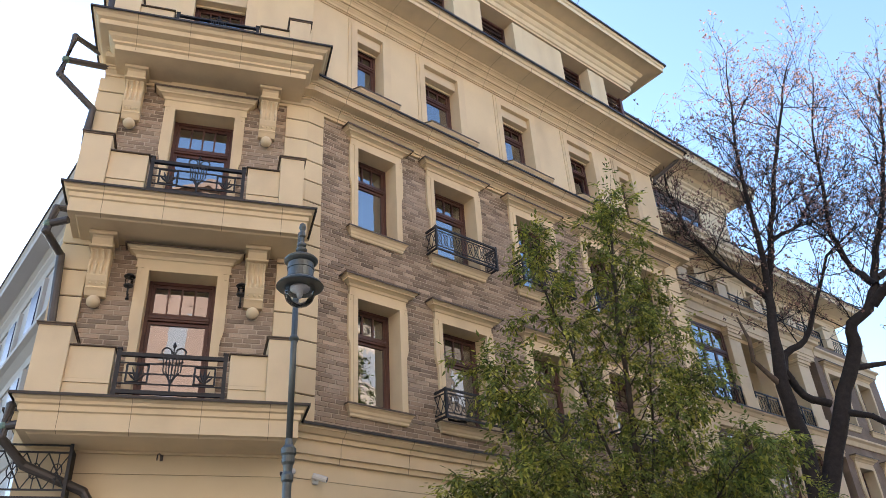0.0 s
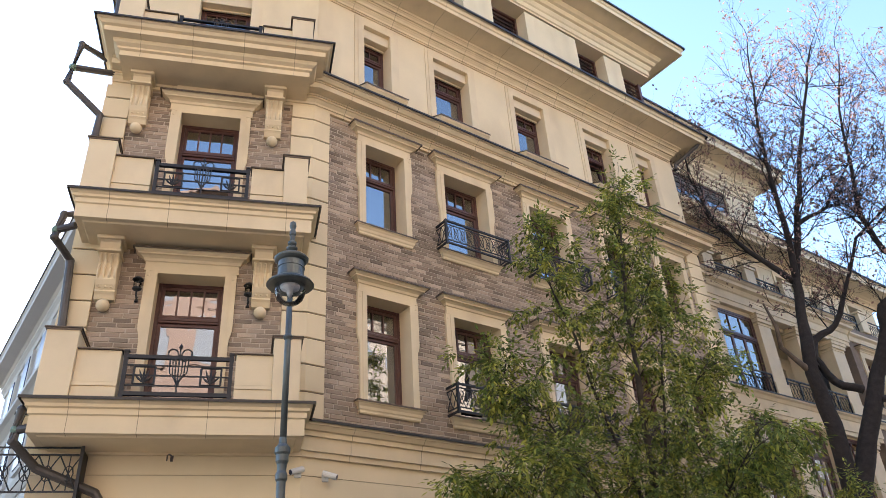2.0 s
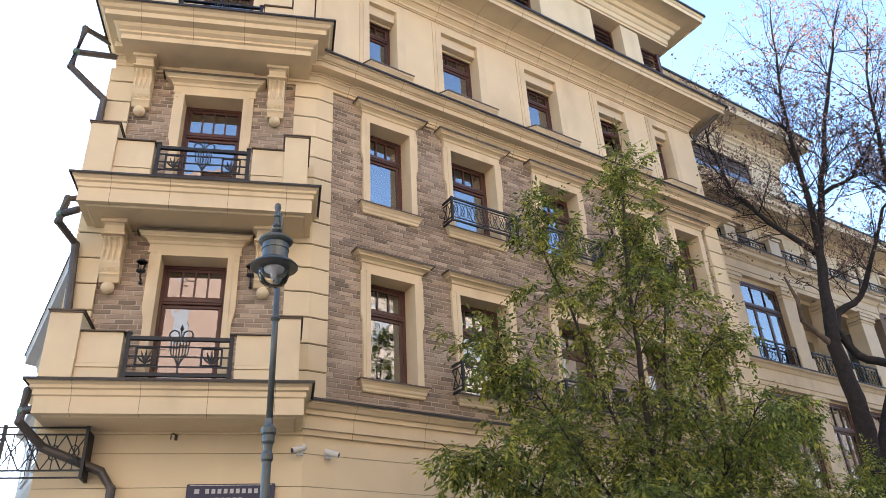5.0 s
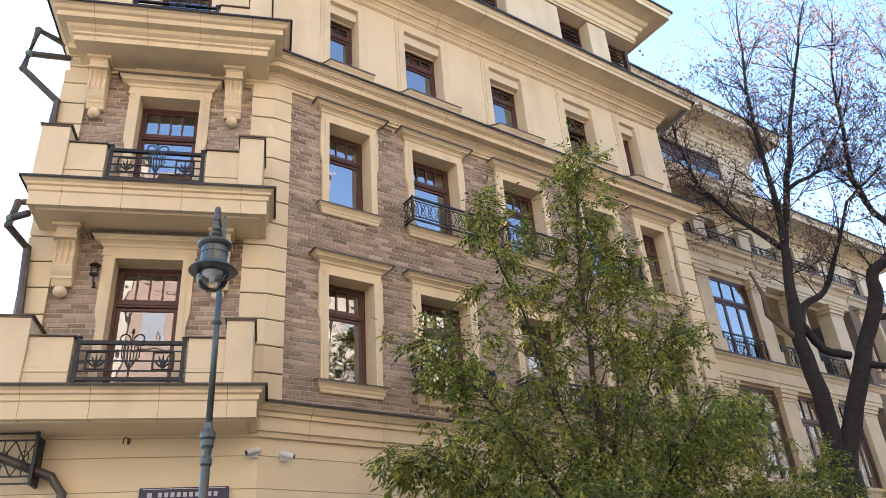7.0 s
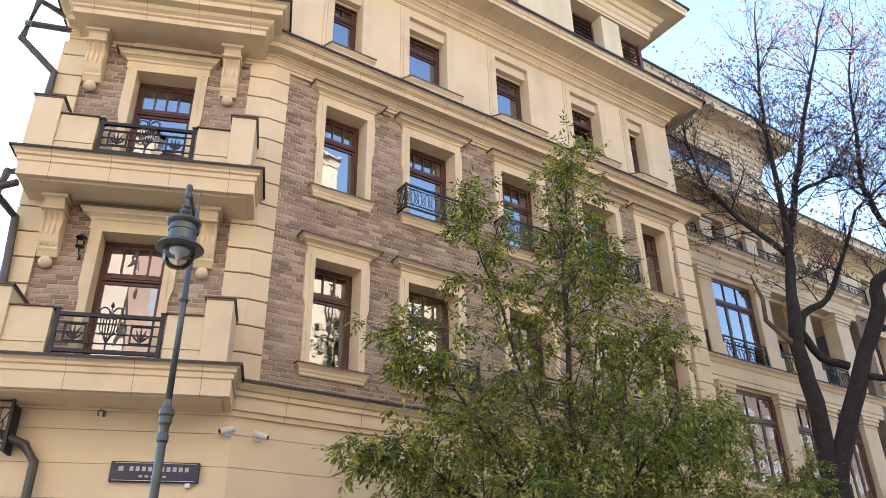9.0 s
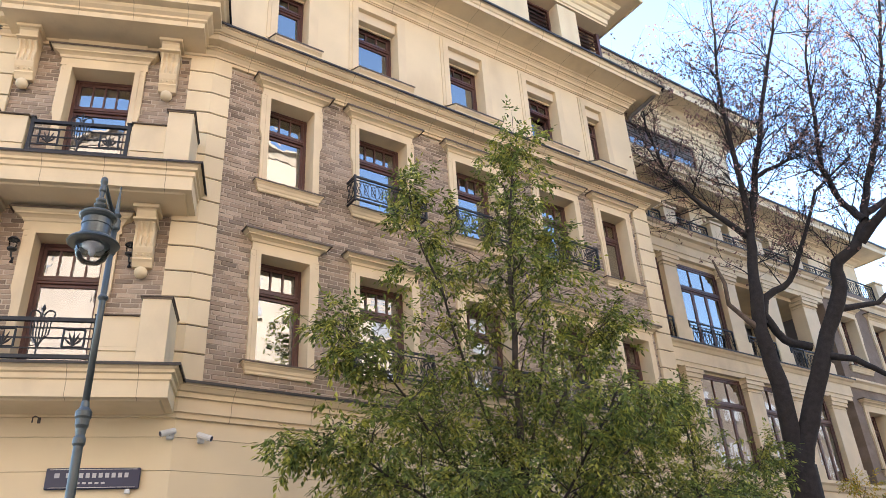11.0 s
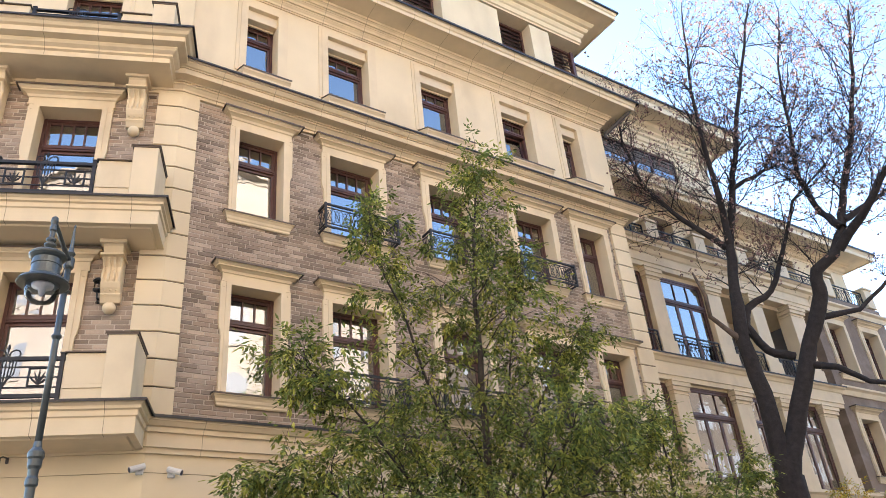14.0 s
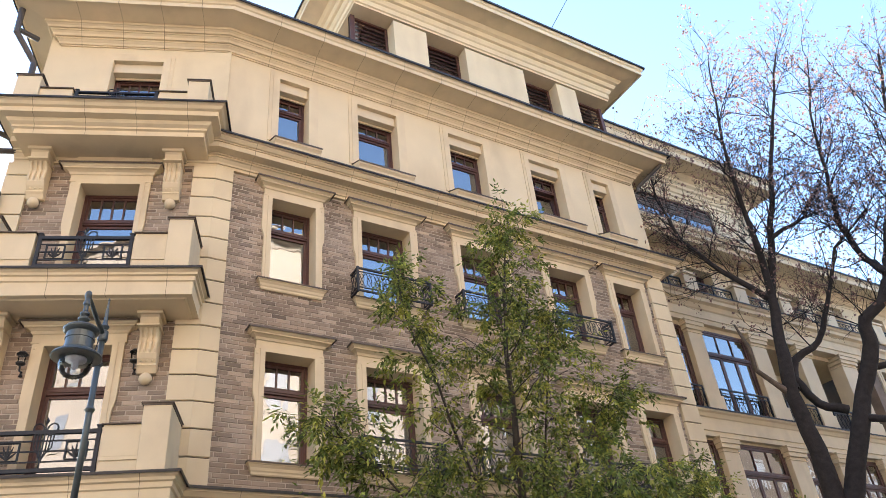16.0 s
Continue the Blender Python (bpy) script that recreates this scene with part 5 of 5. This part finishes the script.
green_tree("maple_tree", "young leafy maple with green and yellowing pinnate leaves", (8.45, 6.05, 0.12), (
    (((0, 0, 0), (0.03, 0, 1.5), (0, 0.02, 3.2), (0.02, -0.05, 4.7), (0.05, -0.1, 6.2), (0.2, -0.15, 7.4), (0.38, -0.2, 8.35)), 0.085, 1.9, 0.3, 56),
    (((0, 0, 2.8), (-0.55, 0, 4.2), (-1.05, -0.05, 5.5), (-1.45, -0.05, 6.4), (-1.6, -0.1, 7.0)), 0.035, 1.0, 0.15, 24),
    (((0, 0, 2.4), (-1.1, -0.1, 3.4), (-2.0, -0.2, 4.3), (-2.6, -0.1, 4.8)), 0.035, 1.1, 0.4, 24),
    (((0, 0, 2.0), (-1.2, 0, 2.9), (-2.2, 0, 3.4), (-2.8, 0, 3.5)), 0.03, 1.2, 0.4, 24),
    (((0, 0, 3.0), (0.45, -0.1, 4.8), (0.8, -0.1, 6.2), (0.95, -0.1, 6.9)), 0.03, 0.9, 0.2, 20),
    (((0, 0, 2.8), (0.7, 0, 4.2), (1.5, 0.05, 5.3), (2.1, 0.1, 5.9)), 0.035, 1.1, 0.3, 24),
    (((0, 0, 2.2), (1.3, 0, 3.3), (2.4, 0.1, 4.1), (3.2, 0.1, 4.6)), 0.035, 1.3, 0.5, 30),
    (((0, 0, 2.0), (1.3, -0.2, 2.6), (2.7, -0.2, 3.1), (3.6, -0.2, 3.4)), 0.03, 1.2, 0.5, 24),
    (((0, 0, 2.4), (0.2, -0.9, 3.4), (0.3, -1.5, 4.1)), 0.03, 1.2, 0.5, 20),
    (((0, 0, 2.4), (-0.3, 0.9, 3.8), (-0.4, 1.4, 4.7)), 0.03, 1.2, 0.5, 20),
    (((0, 0, 1.8), (-0.8, -0.8, 2.6), (-1.5, -1.3, 3.0)), 0.03, 1.1, 0.5, 22),
    (((0, 0, 1.7), (1.0, -0.9, 2.5), (2.0, -1.4, 2.9)), 0.03, 1.2, 0.6, 24),
    (((0, 0, 1.8), (-0.6, 0.9, 2.9), (-1.4, 1.4, 3.4)), 0.03, 1.2, 0.6, 22),
    (((0, 0, 1.8), (1.0, 0.8, 2.9), (2.2, 1.2, 3.6)), 0.03, 1.2, 0.6, 24)), (LEAF, LEAFY), 4)
green_tree("maple_tree", "smaller leafy maple beside the dark street tree", (12.5, 6.7, 0.12), (
    (((0, 0, 0), (0, 0, 2.0), (0.1, 0, 3.6), (0.1, 0, 5.1)), 0.08, 1.5, 0.2, 26),
    (((0, 0, 1.8), (-0.7, 0, 3.0), (-1.2, 0.1, 4.2)), 0.03, 1.0, 0.3, 18),
    (((0, 0, 1.8), (0.9, -0.1, 2.9), (1.7, 0, 3.8), (2.2, 0, 4.3)), 0.03, 1.1, 0.3, 20),
    (((0, 0, 1.6), (1.2, -0.2, 2.5), (2.4, -0.2, 3.0)), 0.03, 1.1, 0.4, 18)), (LEAF, LEAFY), 9)
green_tree("maple_tree", "small maple with bright yellow autumn leaves", (20.6, 8.4, 0.12), (
    (((0, 0, 0), (0, 0, 2.4), (0.1, 0, 4.4)), 0.06, 1.3, 0.5, 18),
    (((0, 0, 2.0), (1.0, 0, 3.2), (1.7, 0, 4.2)), 0.03, 1.0, 0.4, 14)), (YELLOW, LEAFY), 15)


def bare_tree():
    rng = random.Random(11)
    base = Vector((16.67, 7.41, 0.1))
    t = thing("bare_street_tree", "almost bare street tree with dark forked trunk and dry reddish leaves", "tree", T(WING_AT) @ Matrix.Scale(1.15, 4) @ T(-WING_AT) @ T(base))
    right = Vector((0.538, -0.843, 0))
    deep = Vector((0.843, 0.538, 0))

    def pt(r, z, d=0.0):
        return right * r * 1.1 + deep * d * 1.1 + Vector((0, 0, (1.7 + (z - 1.7) * 1.1 if z > 1.7 else z) - base.z))

    trunk, twigs, dry = Skin(), Skin(), Skin()
    # (across, height, depth) and radius at both ends
    limbs = [
        ([(0.0, 0.1, 0), (0.0, 2.4, 0), (0.0, 4.15, 0)], 0.34, 0.30),
        ([(0.02, 4.1, 0), (0.53, 5.35, 0.1), (1.08, 6.55, 0.2), (1.53, 7.38, 0.1), (1.60, 7.85, 0), (2.0, 8.1, 0), (2.32, 8.64, 0.1), (2.59, 9.48, 0.2), (3.09, 10.56, 0.2), (3.64, 12.14, 0.3), (4.09, 13.9, 0.3)], 0.21, 0.03),
        ([(2.1, 8.17, 0), (2.9, 8.84, -0.5), (3.5, 9.5, -0.8), (4.3, 11.0, -1.0)], 0.12, 0.02),
        ([(2.3, 8.6, 0), (2.09, 9.24, 0.4), (1.96, 10.27, 0.6), (2.15, 11.53, 0.5), (2.35, 13.07, 0.4), (2.8, 14.6, 0.4)], 0.10, 0.015),
        ([(2.38, 8.8, 0.1), (2.92, 9.22, 0.6), (3.6, 9.7, 1.0), (4.5, 10.4, 1.3)], 0.09, 0.015),
        ([(-0.03, 4.1, 0), (0.02, 5.67, -0.1), (-0.07, 6.72, -0.2), (0.05, 7.78, -0.2), (0.2, 8.78, -0.1), (0.58, 10.04, 0), (0.99, 11.38, 0.1), (1.56, 13.09, 0.1), (2.2, 14.8, 0)], 0.20, 0.02),
        ([(0.0, 6.8, -0.2), (0.19, 7.49, 0.2), (0.72, 7.85, 0.5), (1.15, 8.62, 0.6), (1.67, 9.66, 0.4), (2.5, 10.3, 0.4)], 0.11, 0.02),
        ([(0.75, 6.3, 0.1), (0.31, 6.5, 0.0), (0.06, 7.05, -0.15)], 0.09, 0.08),
        ([(0.2, 8.78, -0.1), (0.28, 10.0, -0.5), (0.30, 11.32, -0.7), (0.45, 12.86, -0.8), (0.7, 14.6, -0.8)], 0.09, 0.015),
        ([(0.6, 10.1, 0), (1.38, 10.63, 0.5), (1.9, 11.4, 0.8), (2.6, 12.6, 1.0)], 0.06, 0.012),
        ([(0.14, 8.75, -0.1), (-0.55, 9.56, -0.3), (-1.1, 10.4, -0.5), (-1.35, 11.6, -0.6), (-1.3, 12.8, -0.6)], 0.08, 0.012),
        ([(0.86, 6.15, 0.1), (1.38, 5.92, 0), (1.8, 5.55, 0), (2.8, 5.2, 0.1)], 0.09, 0.03),
        ([(1.3, 7.0, 0.2), (2.2, 7.2, 0.9), (3.0, 7.9, 1.4), (3.8, 9.3, 1.6)], 0.08, 0.015),
    ]

    def leafs(p, n):
        for _ in range(n):
            d = (rand_dir(rng) + Vector((0, 0, -0.5))).normalized()
            s = d.cross(rand_dir(rng))
            if s.length > 0.1:
                dry.leaf(p + rand_dir(rng) * 0.05, d, s.normalized(), rng.uniform(0.05, 0.09), rng.uniform(0.016, 0.032))

    def shoot(p, d, ln, r, depth):
        n = 4
        pts, e = bent(rng, p, d, ln, n, 0.30, 0.05)
        (trunk if r > 0.03 else twigs).limb(pts, [r * (1 - 0.17 * k) for k in range(n + 1)], 5 if r > 0.015 else 3)
        if depth == 0:
            if rng.random() < 0.82:
                leafs(pts[-1], rng.choice((2, 2, 3, 4)))
            return
        for k in range(1, n + 1):
            for _ in range(2 if depth < 3 else 1):
                if rng.random() < 0.66:
                    q = pts[k - 1].lerp(pts[k], rng.random())
                    dd = (e + rand_dir(rng) * 0.95 + Vector((0, 0, 0.15))).normalized()
                    shoot(q, dd, ln * rng.uniform(0.45, 0.7), r * 0.5, depth - 1)

    for pts, r0, r1 in limbs:
        raw = [pt(a, z, d) for a, z, d in pts]
        fine = []
        for a, b in zip(raw, raw[1:]):
            for k in range(3):
                fine.append(a.lerp(b, k / 3) + (rand_dir(rng) * 0.035 if k else Vector()))
        fine.append(raw[-1])
        m = len(fine) - 1
        radii = [1.02 * (r0 + (r1 - r0) * (i / m) ** 0.8) * rng.uniform(0.94, 1.08) for i in range(m + 1)]
        trunk.limb(fine, radii, 10 if r0 > 0.1 else 7)
        if r1 < 0.05:
            for i in range(2, m):
                if fine[i].z > 8.2 and radii[i] < 0.15:
                    for _ in range(3 if fine[i].z > 9.9 and raw[-1].z > 12.6 else 1):
                        d = (fine[i] - fine[i - 1]).normalized()
                        dd = (d * 0.8 + rand_dir(rng) * 0.9 + Vector((0, 0, 0.15))).normalized()
                        shoot(fine[i], dd, rng.uniform(0.8, 1.8), min(0.013, radii[i] * 0.35) + 0.003, 2)
            shoot(fine[-1], (fine[-1] - fine[-2]).normalized(), 1.3, 0.012, 2)
    stub = Skin()
    stub.limb([pt(-0.08, 6.72, -0.2), pt(-0.3, 6.95, -0.4), pt(-0.52, 7.2, -0.6), pt(-0.5, 7.6, -0.7), pt(-0.62, 8.1, -0.8)], [0.08, 0.055, 0.05, 0.045, 0.02], 9)
    stub.part("broken_branch", PALEBARK, t, "pale broken branch stub", smooth=True)
    trunk.part("trunk", BARK, t, "near-black forked trunk with its shade in the bark colour", smooth=True)
    twigs.part("twig", BARK, t, "fine dark twiggy spray", "stuff")
    dry.part("crown", DRYLEAF, t, "sparse dry reddish leaves", "stuff")


bare_tree()


# ---- bricks, last ----
COURSE, STRETCH = 0.0772, 0.262


def lay_bricks(m, x0, x1, z0, z1, holes, wall, single, seed):
    """Running bond of bricks proud of the mortar. single(x, z): laid as an object of its own."""
    rng = random.Random(seed)
    skin = Skin()
    meshes = []
    for k in range(5):
        bm = bmesh.new()
        box(bm, 0.0, STRETCH - 0.012, -0.004 + 0.0015 * k, 0.03, 0.0, COURSE - 0.012, 0.003)
        me = bpy.data.meshes.new("brick")
        bm.to_mesh(me)
        bm.free()
        me.materials.append(BRICK_ONE)
        meshes.append(me)
    made = 0
    row = 0
    z = z0
    while z + COURSE < z1:
        spans = [(x0, x1)]
        for h in holes:
            if h[2] < z + COURSE and h[3] > z:
                spans = [s for a, b in spans for s in ((a, min(b, h[0])), (max(a, h[1]), b)) if s[1] - s[0] > 0.03]
        off = (0.0, 0.5, 0.25, 0.75)[row % 4] * STRETCH
        for a, b in spans:
            i0 = math.floor((a - x0 - off) / STRETCH)
            i1 = math.ceil((b - x0 - off) / STRETCH)
            for i in range(i0, i1):
                s, e = x0 + off + i * STRETCH, x0 + off + (i + 1) * STRETCH - 0.012
                cut = s < a or e > b
                s, e = max(s, a), min(e, b)
                if e - s < 0.03:
                    continue
                y = rng.uniform(-0.004, 0.003)
                if not cut and made < 290 and single(s, z):
                    ob = new("brick", rng.choice(meshes))
                    ob.parent = wall
                    ob.matrix_local = T((s, 0, z))
                    made += 1
                    continue
                c0 = len(skin.v)
                j = [rng.uniform(-0.003, 0.003) for _ in range(4)]
                top = z + COURSE - 0.012
                for yy, g in ((y, 0.003), (0.03, 0.0)):
                    skin.v += [(s + g + j[0], yy, z + g + j[1]), (e - g + j[2], yy, z + g + j[1]), (e - g + j[2], yy, top - g + j[3]), (s + g + j[0], yy, top - g + j[3])]
                skin.f += [(c0, c0 + 1, c0 + 2, c0 + 3), (c0 + 1, c0, c0 + 4, c0 + 5), (c0 + 2, c0 + 1, c0 + 5, c0 + 6), (c0 + 3, c0 + 2, c0 + 6, c0 + 7), (c0, c0 + 3, c0 + 7, c0 + 4)]
        z += COURSE
        row += 1
    skin.part("brickwork", BRICK, wall, "brown and greyish bricks in running bond", "stuff")


def around(c, w, s, h, hw):
    """Openings that the brick keeps clear: window with its surround and hood."""
    return [(c - w / 2 - 0.11, c + w / 2 + 0.11, s - 0.02, s + h + 0.05)]


fh = [r for c, w, hw in COLS for s, h in zip(SILLS, HEIGHTS) for r in around(c, w, s, h, hw)]
ch = [r for f in (5.15, 8.30) for r in around(-1.76, 1.01, f, 2.27, 1.7)]
lay_bricks(FRONT, 5.46, 15.655, 5.20, 11.03, fh, front_wall, lambda x, z: 5.6 < x < 8.6 and 7.75 < z < 9.5, 21)
lay_bricks(CORNER, -3.10, -0.39, 5.20, 11.03, ch, corner_wall, lambda x, z: 6.6 < z < 8.0, 22)
